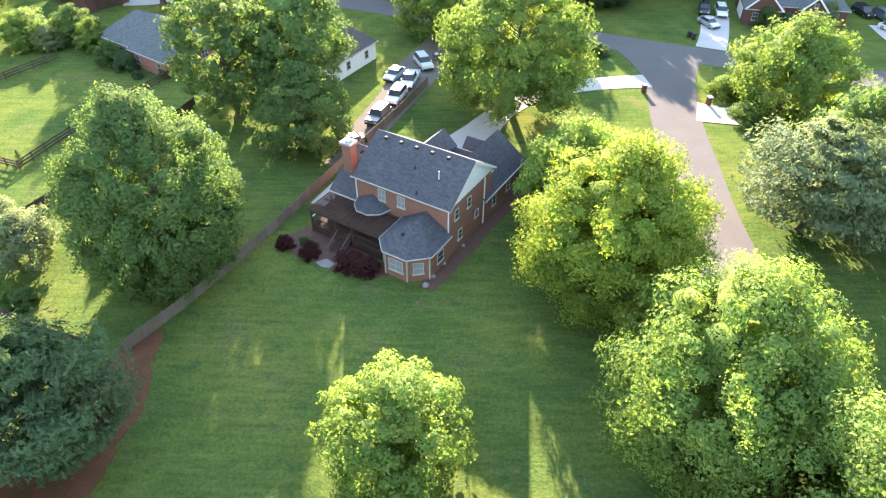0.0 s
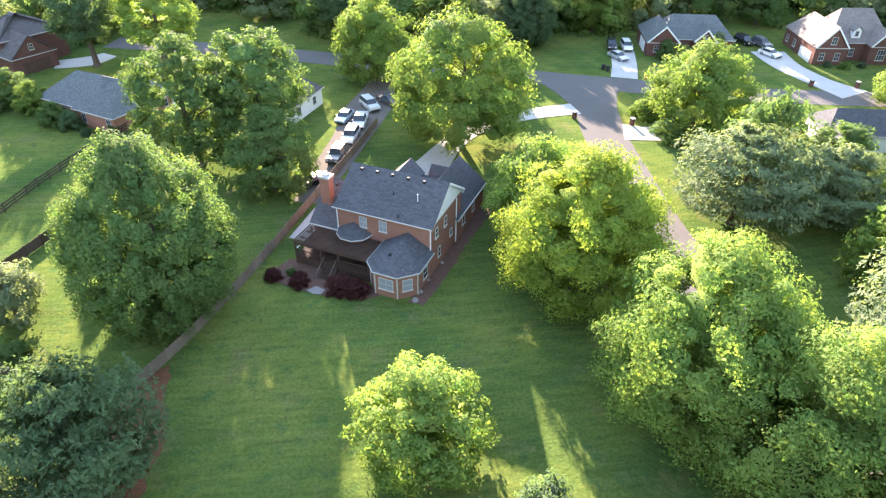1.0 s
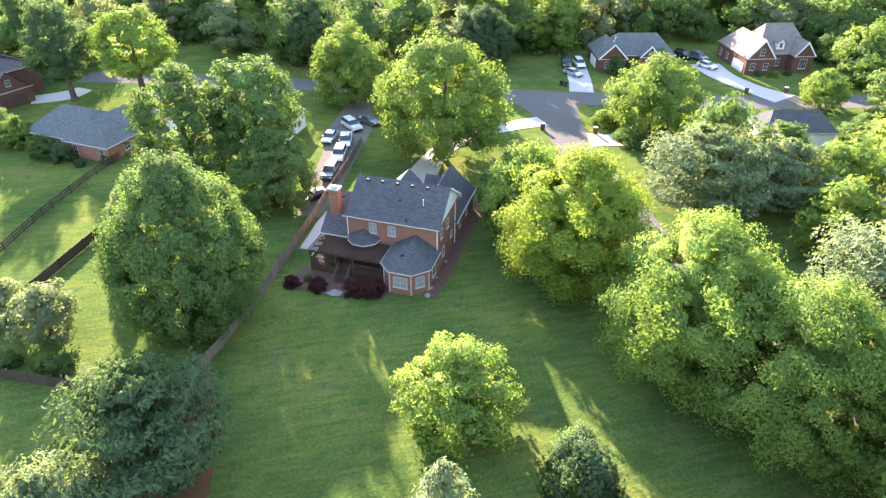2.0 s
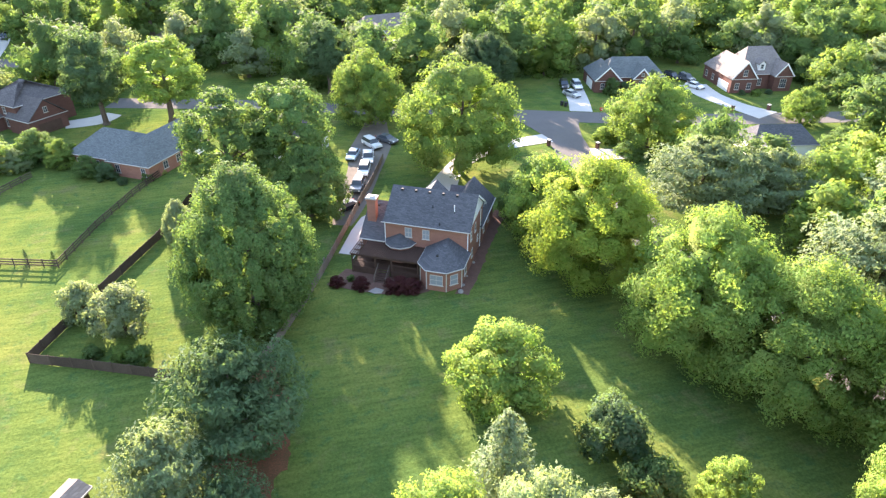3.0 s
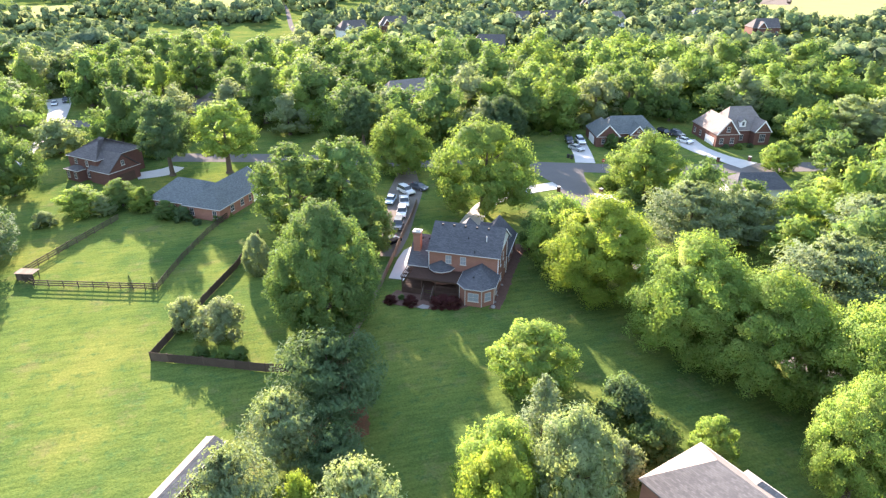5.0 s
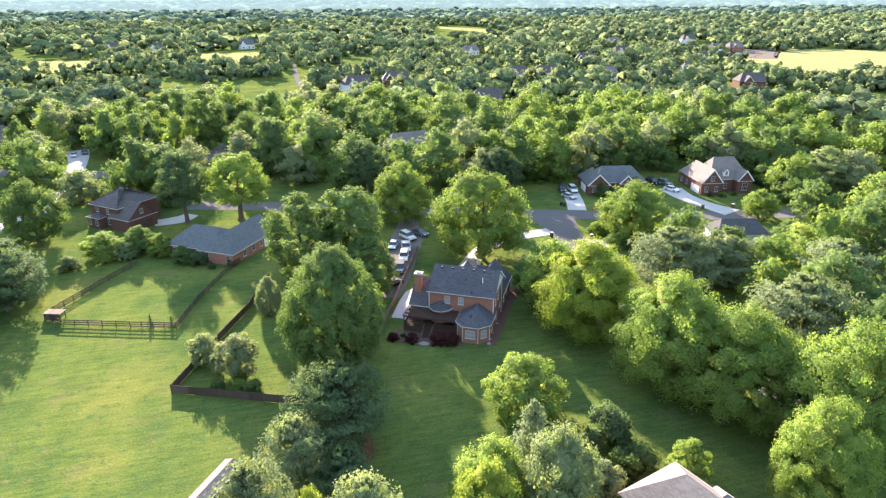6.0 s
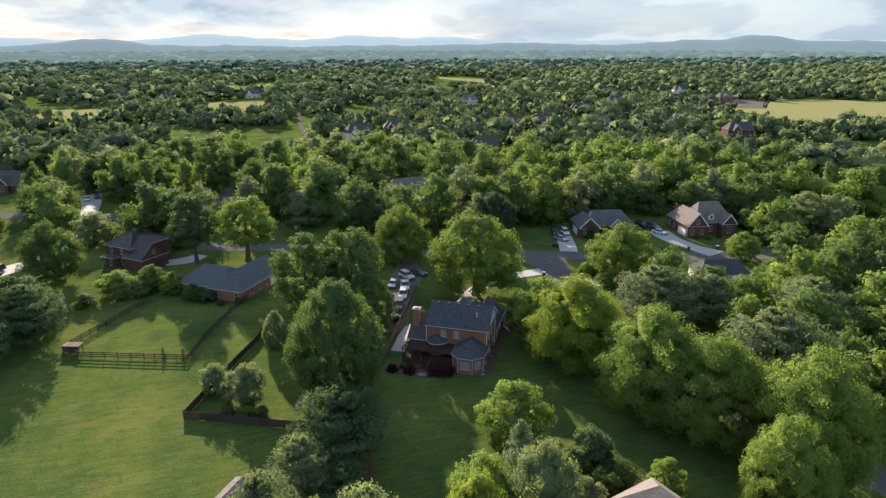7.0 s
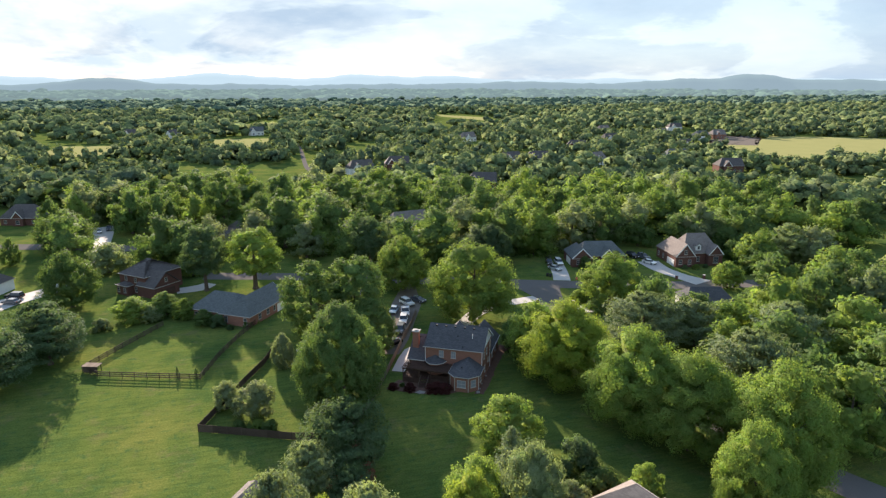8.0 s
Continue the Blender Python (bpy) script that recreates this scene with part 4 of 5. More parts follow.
    for u, v, hh, r, mt in ((-6.2, 2.5, 0.4, 0.06, M_RUBBER), (-3.1, 2.2, 1.1, 0.06, M_WHITE), (-4.7, 0.4, 0.35, 0.06, M_RUBBER)):
        z = 6.45 + (v + 0.1) * 0.67
        vp = part("vent_pipe", tube(bmesh.new(), (u, v, z - 0.1), (u, v, z + hh), r, r, 8), mt, h)
        part("collar", tube(bmesh.new(), (u, v, z - 0.05), (u, v, z + 0.12), r * 2.2, r * 1.2, 8), M_RUBBER, vp)
    part("roof_vent", boxes((-4.15, -3.85, -3.4, -3.1, 4.0, 4.35)), M_RUBBER, h)
    for i, u in enumerate((-14.7, -13.4)):
        part("roof_vent", boxes((u - .15, u + .15, 4.2, 4.5, 6.35, 6.7)), M_RUBBER, h)
    dish = part("satellite_dish", tube(bmesh.new(), (-0.3, 8.2, 6.3), (-0.1, 8.1, 7.0), 0.03, 0.03, 6), M_STEEL, h)
    part("reflector", tube(bmesh.new(), (-0.1, 8.1, 7.0), (0.05, 8.0, 7.08), 0.08, 0.22, 12), M_STEEL, dish)
    # pergola porch
    part("porch_roof", boxes((-14.9, -6.5, -3.7, -0.02, 2.98, 3.06)), M_DARKWOOD, h)
    for i in range(33):
        u = -16.1 + i * 0.3
        part("rafter", boxes((u - 0.035, u + 0.035, -4.05, 0.0, 3.07, 3.22)), M_DARKWOOD, h)
    for v in (-3.75, -2.5, -1.2):
        part("beam", boxes((-16.1, -6.4, v - 0.06, v + 0.06, 2.78, 2.98)), M_DARKWOOD, h)
    for u in (-15.95, -12.6, -10.3, -6.6):
        part("post", boxes((u - 0.08, u + 0.08, -3.8, -3.64, 0, 2.8)), M_DARKWOOD, h)
    part("post", boxes((-16.03, -15.87, -0.3, -0.14, 0, 2.8)), M_DARKWOOD, h)
    for i in range(26):
        v = -3.75 + i * 0.155
        part("deck_board", boxes((-16.0, -6.2, v, v + 0.14, 1.06, 1.12)), M_DARKWOOD, h)
    part("skirt", boxes((-16.0, -12.3, -3.72, -3.66, 0.05, 1.05), (-10.5, -6.3, -3.72, -3.66, 0.05, 1.05), (-16.0, -15.94, -3.7, 0.3, 0.05, 1.05)), M_DARKWOOD, h)
    for a, b in ((-15.9, -12.5), (-10.4, -6.5)):
        rl = part("railing", boxes((a, b, -3.76, -3.68, 1.95, 2.03), (a, b, -3.74, -3.70, 1.25, 1.30)), M_DARKWOOD, h)
        n = int((b - a) / 0.16)
        for i in range(n):
            x = a + 0.08 + i * 0.16
            part("baluster", boxes((x - 0.02, x + 0.02, -3.74, -3.70, 1.28, 1.96)), M_DARKWOOD, rl)
    rl = part("railing", boxes((-15.99, -15.91, -3.6, -0.2, 1.95, 2.03)), M_WHITE, h)
    for i in range(18):
        part("baluster", boxes((-15.97, -15.93, -3.5 + i * 0.185, -3.46 + i * 0.185, 1.12, 1.96)), M_DARKWOOD, rl)
    for i in range(6):
        part("step", boxes((-12.1, -10.7, -3.98 - i * 0.29, -3.70 - i * 0.29, 0.86 - i * 0.17, 0.92 - i * 0.17)), M_DARKWOOD, h)
    for u in (-12.2, -10.6):
        bm = tube(bmesh.new(), (u, -3.7, 1.95), (u, -5.6, 0.85), 0.05, 0.05, 6)
        hr = part("handrail", bm, M_FENCE, h, "weathered pale wooden handrail")
        part("newel", boxes((u - 0.05, u + 0.05, -5.65, -5.55, 0, 0.95)), M_FENCE, hr)
        part("stringer", tube(bmesh.new(), (u, -3.7, 0.95), (u, -5.5, 0.05), 0.09, 0.09, 4), M_DARKWOOD, hr)
    return h


main_house()


def simple_house(name, m, label, roofmat, blocks, wallmat, wins=(), doors=()):
    h = thing(name, m, label, "house")
    for u0, u1, v0, v1, ze, zr, axis, hips in blocks:
        part("wall", boxes((u0 + .3, u1 - .3, v0 + .3, v1 - .3, 0, ze - .1)), wallmat, h)
        roof(h, roofmat, u0, u1, v0, v1, ze, zr, axis=axis, hips=hips)
        for k, hp in enumerate(hips):
            if not hp:
                if axis == "u":
                    gable(h, wallmat, "u", (u0 + .3, u1 - .5)[k], v0 + .3, v1 - .3, ze - .15, zr - .25)
                else:
                    gable(h, wallmat, "v", (v0 + .3, v1 - .5)[k], u0 + .3, u1 - .3, ze - .15, zr - .25)
                    # pale rake boards
                    c, at = (u0 + u1) / 2, (v0 - 0.06, v1 + 0.0)[k]
                    for s in (1, -1):
                        run, rise = (u1 - u0) / 2, zr - ze
                        bm = bmesh.new()
                        box(bm, 0, math.hypot(run, rise), 0, 0.06, -0.3, -0.02)
                        bm.transform(Matrix.Translation((c - s * run, at, ze)) @ Matrix.Scale(s, 4, (1, 0, 0)) @ Matrix.Rotation(-math.atan2(rise, run), 4, "Y"))
                        part("rake_board", bm, M_WHITE, h)
        trim(h, (u0, u1, v0 - 0.08, v0, ze - 0.16, ze - 0.01))
        trim(h, (u1, u1 + 0.08, v0, v1, ze - 0.16, ze - 0.01))
    for w in wins:
        window(h, *w)
    for u, v, wd, turn in doors:
        bm = bmesh.new()
        for k in range(4):
            box(bm, -wd / 2, wd / 2, -0.06, 0.02, k * 0.55 + 0.02, k * 0.55 + 0.53)
        bm.transform(pose(u, v, 0, 0, 0, turn))
        part("garage_door", bm, M_WHITE, h, "white panelled garage door")
    return h


def dormer(h, u, v, z, w, roofmat):
    d = part("dormer", boxes((u - w / 2, u + w / 2, v, v + 2.6, z, z + 1.6)), M_WHITE, h, "white-sided dormer")
    part("roof", shell(*roof_points(u - w / 2 - 0.25, u + w / 2 + 0.25, v - 0.3, v + 3.4, z + 1.55, z + 2.5, "v", (0, 0))), roofmat, d)
    gable(d, M_WHITE, "v", v, u - w / 2, u + w / 2, z + 1.5, z + 2.35)
    window(d, u, v, z + 0.4, 0.75, 1.05, 0, 0)


simple_house("house", pose(-45.8, 93.2, 0, 0, 0, -34), "single-storey brick house with a blue-grey hipped roof", M_ROOF_BLUE,
             [(-9.5, 0, 0, 17.5, 2.8, 6.2, "v", (1, 0)), (-18.7, -4.0, 0.6, 12.8, 2.8, 6.1, "u", (0.6, 0.8))], M_BRICK,
             [(-0.3, 4.5, 0.9, 1.2, 1.4, 90, 1), (-0.3, 8.0, 0.9, 1.2, 1.4, 90, 1), (-0.3, 10.9, 0.9, 0.9, 1.4, 90, 0), (-1.6, 0.3, 0.7, 1.0, 1.6, 0, 1), (-7.2, 0.3, 0.7, 1.0, 1.6, 0, 1), (-12.5, 0.9, 0.7, 1.4, 1.4, 0, 1), (-16.5, 0.9, 0.7, 1.0, 1.4, 0, 0)],
             [(-0.3, 14.5, 4.6, 90)])
bh = simple_house("house", pose(-70.3, 123.0, 0, 0, 0, -42), "two-storey dark brick house with a brown-grey hipped roof", M_ROOF_DARK,
                  [(-15.5, -4.5, -1.2, 12, 5.6, 9.0, "u", (1, 1)), (-7.5, 0, -1.9, 7, 3.3, 7.0, "u", (0, 0)), (-14.5, -9.5, -3.2, 0.5, 2.9, 3.6, "u", (1, 1))], M_BRICK2,
                  [(-13.4, -2.9, 0.8, 0.9, 1.5, 0, 1), (-10.9, -2.9, 0.8, 0.9, 1.5, 0, 1), (-8.6, -0.9, 3.6, 0.9, 1.4, 0, 1), (-8.6, -0.9, 0.8, 1.2, 1.5, 0, 1), (-12.5, -0.9, 3.8, 1.0, 1.3, 0, 1), (-0.3, 2.5, 4.2, 0.9, 1.2, 90, 1)])
part("garage_door", boxes((-0.34, -0.24, 0.2, 5.2, 0.0, 2.2)), M_DARKWOOD, bh, "dark brown garage door")
rh = simple_house("house", pose(85.8, 112.2, 0, 0, 0, -9), "two-storey dark brick house with steep brown gables and white dormers", M_ROOF_BROWN,
                  [(0, 7, 0, 15, 3.6, 7.8, "v", (0, 1)), (4, 17, 3.0, 14, 3.8, 9.4, "u", (0.6, 0.6)), (11.5, 16.8, 0.6, 8, 3.8, 7.0, "v", (0, 0))], M_BRICK2,
                  [(1.9, 0.3, 0.9, 1.1, 1.6, 0, 1), (5.0, 0.3, 0.9, 1.1, 1.6, 0, 1), (3.5, 0.3, 4.2, 1.1, 1.5, 0, 1), (14.2, 0.9, 0.9, 1.7, 2.2, 0, 2), (9.4, 3.3, 0.9, 1.0, 1.7, 0, 1), (0.3, 9.5, 0.9, 1.0, 1.5, -90, 1), (0.3, 13.0, 0.9, 1.0, 1.5, -90, 1)],
                  [(0.3, 4.0, 5.0, -90)])
dormer(rh, 9.4, 3.6, 4.6, 1.7, M_ROOF_BROWN)
mh = simple_house("house", pose(53.5, 121.0, 0, 0, 0, -12), "single-storey house with blue-grey shingle roof and front gable", M_ROOF_BLUE,
                  [(0, 7, 0, 12, 3.0, 6.4, "v", (0, 1)), (3, 19, 3, 13.5, 3.0, 6.8, "u", (0.6, 0.7)), (10, 15, 1.4, 8, 3.0, 5.6, "v", (0, 0))], M_BRICK2,
                  [(2.2, 0.3, 0.9, 1.0, 1.4, 0, 1), (4.8, 0.3, 0.9, 1.0, 1.4, 0, 1), (12.5, 1.7, 0.9, 1.6, 1.5, 0, 2), (12.5, 1.7, 3.6, 0.7, 0.7, 0, 0), (16.8, 3.3, 0.9, 1.0, 1.4, 0, 1)], [(0.3, 5.5, 5.2, -90)])
simple_house("house", pose(63.8, 75.4, 0, 0, 0, -12), "house with dark grey hipped roof and white gable among trees", M_ROOF,
             [(0, 13, 0, 8, 2.8, 5.6, "u", (0.6, 0.6)), (0.2, 3.8, -2.2, 4, 2.8, 4.4, "v", (0, 0.5))], M_WHITE, [(2, -1.9, 1.0, 1.4, 1.3, 0, 1)])
near_house = simple_house("house", pose(5.7, 6.4, 0, 0, 0, 17), "two-storey house with a pale tan hipped shingle roof", M_ROOF_TAN,
                          [(-9.2, 0, -17, 0, 6.3, 10.1, "v", (1, 1)), (-4, 0.9, -9.8, -4.8, 6.1, 7.9, "u", (0, 0.8))], M_BRICK)
for k in range(3):
    part("skylight", boxes((-8.2, -7.5, -7.4 - k * 1.3, -6.5 - k * 1.3, 7.2, 7.5)), M_GLASS, near_house)
shed = simple_house("shed", pose(-44.0, 24.6, 0, 0, 0, 56.5), "low outbuilding with a pale grey roof beside the pines", M_ROOF_TAN,
                    [(-11.0, 0, -1.9, 0.6, 2.7, 3.2, "u", (0, 0))], M_DARKWOOD)
simple_house("house", pose(-13.2, 103.0, 0, 0, 0, 62), "house with dark shingle roof and pale siding behind the trees", M_ROOF_DARK,
             [(-11, 0, 0, 9, 3.0, 6.2, "u", (0.7, 0.7))], M_WHITE, [(-3, 0.3, 1.0, 1.0, 1.3, 0, 0), (-8, 0.3, 1.0, 1.0, 1.3, 0, 0)])
simple_house("house", pose(-150, 239.5, 0, 0, 0, -14), "dark-roofed house with a white front gable across the street", M_ROOF_DARK,
             [(0, 17, 1, 12, 3.2, 8.2, "u", (0.8, 0.8)), (6, 11, -0.6, 6, 3.4, 6.4, "v", (0, 0))], M_BRICK2, [(2.5, 1.3, 0.8, 1.2, 1.5, 0, 1), (8.5, -0.3, 0.8, 1.6, 1.6, 0, 1), (14, 1.3, 0.8, 1.2, 1.5, 0, 1)])
lh2 = simple_house("house", pose(-132, 139, 0, 0, 0, -20), "pale-sided house with a grey roof and dormer", M_ROOF_DARK,
                   [(0, 17, 0, 11, 3.2, 7.4, "u", (0, 0.7))], M_WHITE, [(4, 0.3, 0.8, 1.2, 1.5, 0, 1), (9, 0.3, 0.8, 1.2, 1.5, 0, 1)], [(16.7, 6, 4.8, 90)])
dormer(lh2, 12.5, 1.2, 4.0, 1.7, M_ROOF_DARK)
FAR_HOUSES = [  # x, y, turn, roof, wall
    (4, 174, 12, M_ROOF_BROWN, M_BRICK2), (66, 278, -20, M_ROOF_DARK, M_BRICK2), (10, 350, 10, M_ROOF_DARK, M_WHITE), (36, 368, -8, M_ROOF_DARK, M_BRICK2), (122, 372, 8, M_ROOF_DARK, M_WHITE),
    (142, 376, -15, M_ROOF_DARK, M_WHITE), (182, 352, 20, M_ROOF_BROWN, M_WHITE), (250, 362, -10, M_ROOF_BLUE, M_WHITE), (248, 300, -14, M_ROOF_DARK, M_BRICK2), (280, 510, 5, M_ROOF_DARK, M_WHITE),
    (370, 560, 12, M_ROOF_BROWN, M_BRICK), (390, 516, 10, M_ROOF_BLUE, M_WHITE), (416, 526, 0, M_ROOF_BROWN, M_BRICK), (440, 640, -10, M_ROOF_DARK, M_WHITE), (335, 620, 15, M_ROOF_BROWN, M_WHITE),
    (-190, 694, 5, M_ROOF_DARK, M_WHITE), (-146, 682, -12, M_ROOF_DARK, M_WHITE), (212, 455, -25, M_ROOF_DARK, M_BRICK2), (310, 430, 12, M_ROOF_DARK, M_WHITE), (-60, 700, 8, M_ROOF_BLUE, M_WHITE), (150, 560, 20, M_ROOF_BROWN, M_WHITE),
]
for x, y, a, rm, wm in FAR_HOUSES:
    simple_house("house", pose(x, y, 0, 0, 0, a), "distant suburban house with gabled roof among woods", rm,
                 [(0, 17, 0, 11, 4.6, 9.4, "u", (0.7, 0)), (2, 8, -2.5, 6, 4.6, 8.2, "v", (0, 0))], wm, [(5, -2.2, 0.9, 1.6, 1.6, 0, 1), (11, 0.3, 0.9, 1.4, 1.6, 0, 1), (15, 0.3, 0.9, 1.4, 1.6, 0, 1)])

# ---- woods ----
CLEAR = [  # x, y, radius kept open
    (-55, 100, 34), (-75, 124, 22), (-60, 75, 45), (5, 60, 60), (40, 100, 34), (60, 108, 26), (92, 112, 22), (74, 84, 14), (10, 112, 22), (-15, 104, 24), (-112, 138, 20), (-104, 216, 14),
    (-140, 232, 22), (-100, 184, 14), (-122, 194, 14), (-145, 202, 16), (-165, 206, 12), (-78, 183, 14), (-62, 190, 14), (-54, 214, 10), (-46, 240, 8), (-36, 280, 7), (-20, 322, 8), (-8, 345, 10), (-14, 400, 9), (-13, 450, 9), (-12, 500, 9), (-12, 550, 10),
    (11, 176, 11), (72, 284, 13), (15, 353, 12), (152, 416, 16), (190, 368, 16), (268, 385, 14), (429, 533, 30), (400, 420, 50), (450, 440, 70), (520, 450, 80), (380, 470, 40),
    (-200, 592, 38), (-228, 600, 25), (-68, 640, 38), (285, 980, 60), (290, 1060, 50), (-52, 132, 14), (-46, 150, 10), (-25, 128, 14), (-45, 215, 8), (-86, 168, 13), (-72, 176, 11), (-97, 206, 11), (-57, 226, 10), (-57, 205, 9),
]
for mx, my, r in ((-200, 592, 34), (-66, 640, 34), (-15, 400, 10), (-13, 470, 10), (-12, 545, 10), (395, 410, 42), (450, 420, 48), (440, 490, 44), (288, 960, 45), (288, 1060, 45), (425, 545, 30)):
    for k in (0.86, 0.90, 0.94, 0.98):
        CLEAR.append((-38 + (mx + 38) * k, -60 + (my + 60) * k, r * k))
CLEAR += [(335, 330, 22), (372, 345, 30), (430, 352, 40)]
for hx, hy, *_ in FAR_HOUSES[1:]:      # gardens on the sunless side of each house
    CLEAR += [(hx + 8, hy + 5, 13), (hx + 5, hy - 12, 13), (hx + 2, hy - 28, 10)]
wood_rng = random.Random(17)


def open_at(x, y, slack=0.0):
    return any((x - a) ** 2 + (y - b) ** 2 < (r + slack) ** 2 for a, b, r in CLEAR)


def seen_side(x, y, wide=0.0):
    """Roughly inside the fan of ground that lies ahead."""
    a = math.degrees(math.atan2(x + 36, y + 58))
    return -26 - wide < a < 56 + wide


def scatter(y0, y1, step, jitter=0.42):
    rows = []
    y = y0
    while y < y1:
        x = -0.55 * (y + 60) - 50
        while x < 1.45 * (y + 60) + 10:
            px, py = x + wood_rng.uniform(-jitter, jitter) * step, y + wood_rng.uniform(-jitter, jitter) * step
            if seen_side(px, py) and not open_at(px, py, 2.0) and all((px - r[1]) ** 2 + (py - r[2]) ** 2 > 30 for r in NEAR) and noise.noise((px / 75, py / 75, 4.2)) > -0.24:
                rows.append((px, py))
            x += step
        y += step * 0.9
    return rows


# woods and gardens beyond the side street
for px, py in [(x + wood_rng.uniform(-3, 3), y + wood_rng.uniform(-3, 3)) for y in range(-22, 92, 11) for x in range(50, 175, 12)]:
    if px > 46 + max(0, 16 - py) * 0.5 and not (64 < px < 90 and 70 < py < 96) and not (px < 62 and 74 < py) and py < 88 - (px - 60) * 0.05 and seen_side(px, py) and all((px - r[1]) ** 2 + (py - r[2]) ** 2 > 49 for r in NEAR):
        tree("fill", px, py, wood_rng.uniform(10, 15.5), wood_rng.uniform(5.5, 7.8), wood_rng.choice(["green", "green", "fresh", "olive", "grey"]))
mid = sorted(scatter(128, 330, 13.0), key=lambda p: math.hypot(p[0] + 36, p[1] + 58))
tints = ["fresh", "olive", "fresh", "green", "green", "fresh", "green"]
for px, py in mid[:180]:
    r = wood_rng.uniform(5.6, 10.4)
    tree("mid", px, py, 5.0 + r * wood_rng.uniform(1.0, 1.45), r, wood_rng.choice(tints), group="woodland trees")


def woodland(name, spots, clumps, sprays, leaf, material, label, seed, rmin, rmax, hmin, hmax, squash=0.8):
    """Woods past counting: crowns of uneven clumps, with leaf sprays standing out of them, in one mesh."""
    rng = np.random.default_rng(seed)
    shapes = [crown_points(np.random.default_rng(seed + 1 + k), "broad" if k % 2 else "oval", clumps, max(sprays, 1), 0.42 if clumps < 10 else 0.34, 0.04, inner=0.1) for k in range(7)]
    quads, blobs = [np.zeros((0, 6))], []
    for i, (px, py) in enumerate(spots):
        c, d, r, cc, cr = shapes[i % 7]
        u = rng.random() ** 1.2
        rad, h, a = rmin + (rmax - rmin) * u, hmin + (hmax - hmin) * (0.7 * u + 0.3 * rng.random()), rng.random() * math.tau
        rot = np.array([[math.cos(a), -math.sin(a), 0], [math.sin(a), math.cos(a), 0], [0, 0, 1]])
        at = np.array([px, py, 0])
        q = (cc * np.array([rad, rad, h * 0.9])) @ rot.T
        blobs.append(clump_blobs(rng, q + at, cr * rad, squash, whole_crown(q, np.zeros_like(q), h, 0.04, rad, 1.0), 0.35, 0.45, 0.4))
        if sprays:
            p = (c * np.array([rad, rad, h * 0.9]) + d * (r * rad)[:, None]) @ rot.T
            p[:, 2] = np.clip(p[:, 2], 0.3, None)
            quads.append(leaf_quads(rng, p + at, whole_crown(p, d @ rot.T + np.array([0, 0, 0.5]), h, 0.04, rad, 0.55), leaf * rng.uniform(0.6, 1.4, len(p)), 0.8, 0.25, 0.15))
    ob = new(name, foliage_mesh(name, np.concatenate(quads), np.concatenate(blobs), material))
    return tagged(ob, label, "woodland", kind="stuff")


woodland("woodland", mid[180:] + scatter(330, 620, 15), 10, 80, 1.7, M_WOODS, "dense broadleaf woodland with uneven sunlit crowns", 301, 5.5, 11.0, 8, 17)
woodland("woodland", scatter(620, 1250, 19, 0.5), 5, 6, 2.6, M_WOODS, "broad stretch of distant broadleaf woods", 302, 8, 14, 9, 18, 0.7)
woodland("woodland", scatter(1250, 1900, 30, 0.5), 4, 0, 1.0, M_FAR_HAZE, "far woods running towards the hills", 303, 13, 24, 10, 18, 0.6)


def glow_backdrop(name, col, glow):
    """Far distance with the haze of miles of air painted in as glow."""
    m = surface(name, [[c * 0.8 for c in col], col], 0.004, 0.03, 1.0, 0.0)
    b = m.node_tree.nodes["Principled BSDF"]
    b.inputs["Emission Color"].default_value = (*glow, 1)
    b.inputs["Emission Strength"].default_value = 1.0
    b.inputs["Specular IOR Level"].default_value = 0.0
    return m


# farthest woods: emission adds the pale haze over their dark green
far = woodland("backdrop", scatter(1900, 4150, 70, 0.5), 3, 0, 1, glow_backdrop("woods_haze_glow", (0.05, 0.085, 0.06), (0.068, 0.090, 0.094)), "far woods below the hills with haze painted in as glow", 304, 34, 56, 14, 22, 0.42)
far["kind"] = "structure"


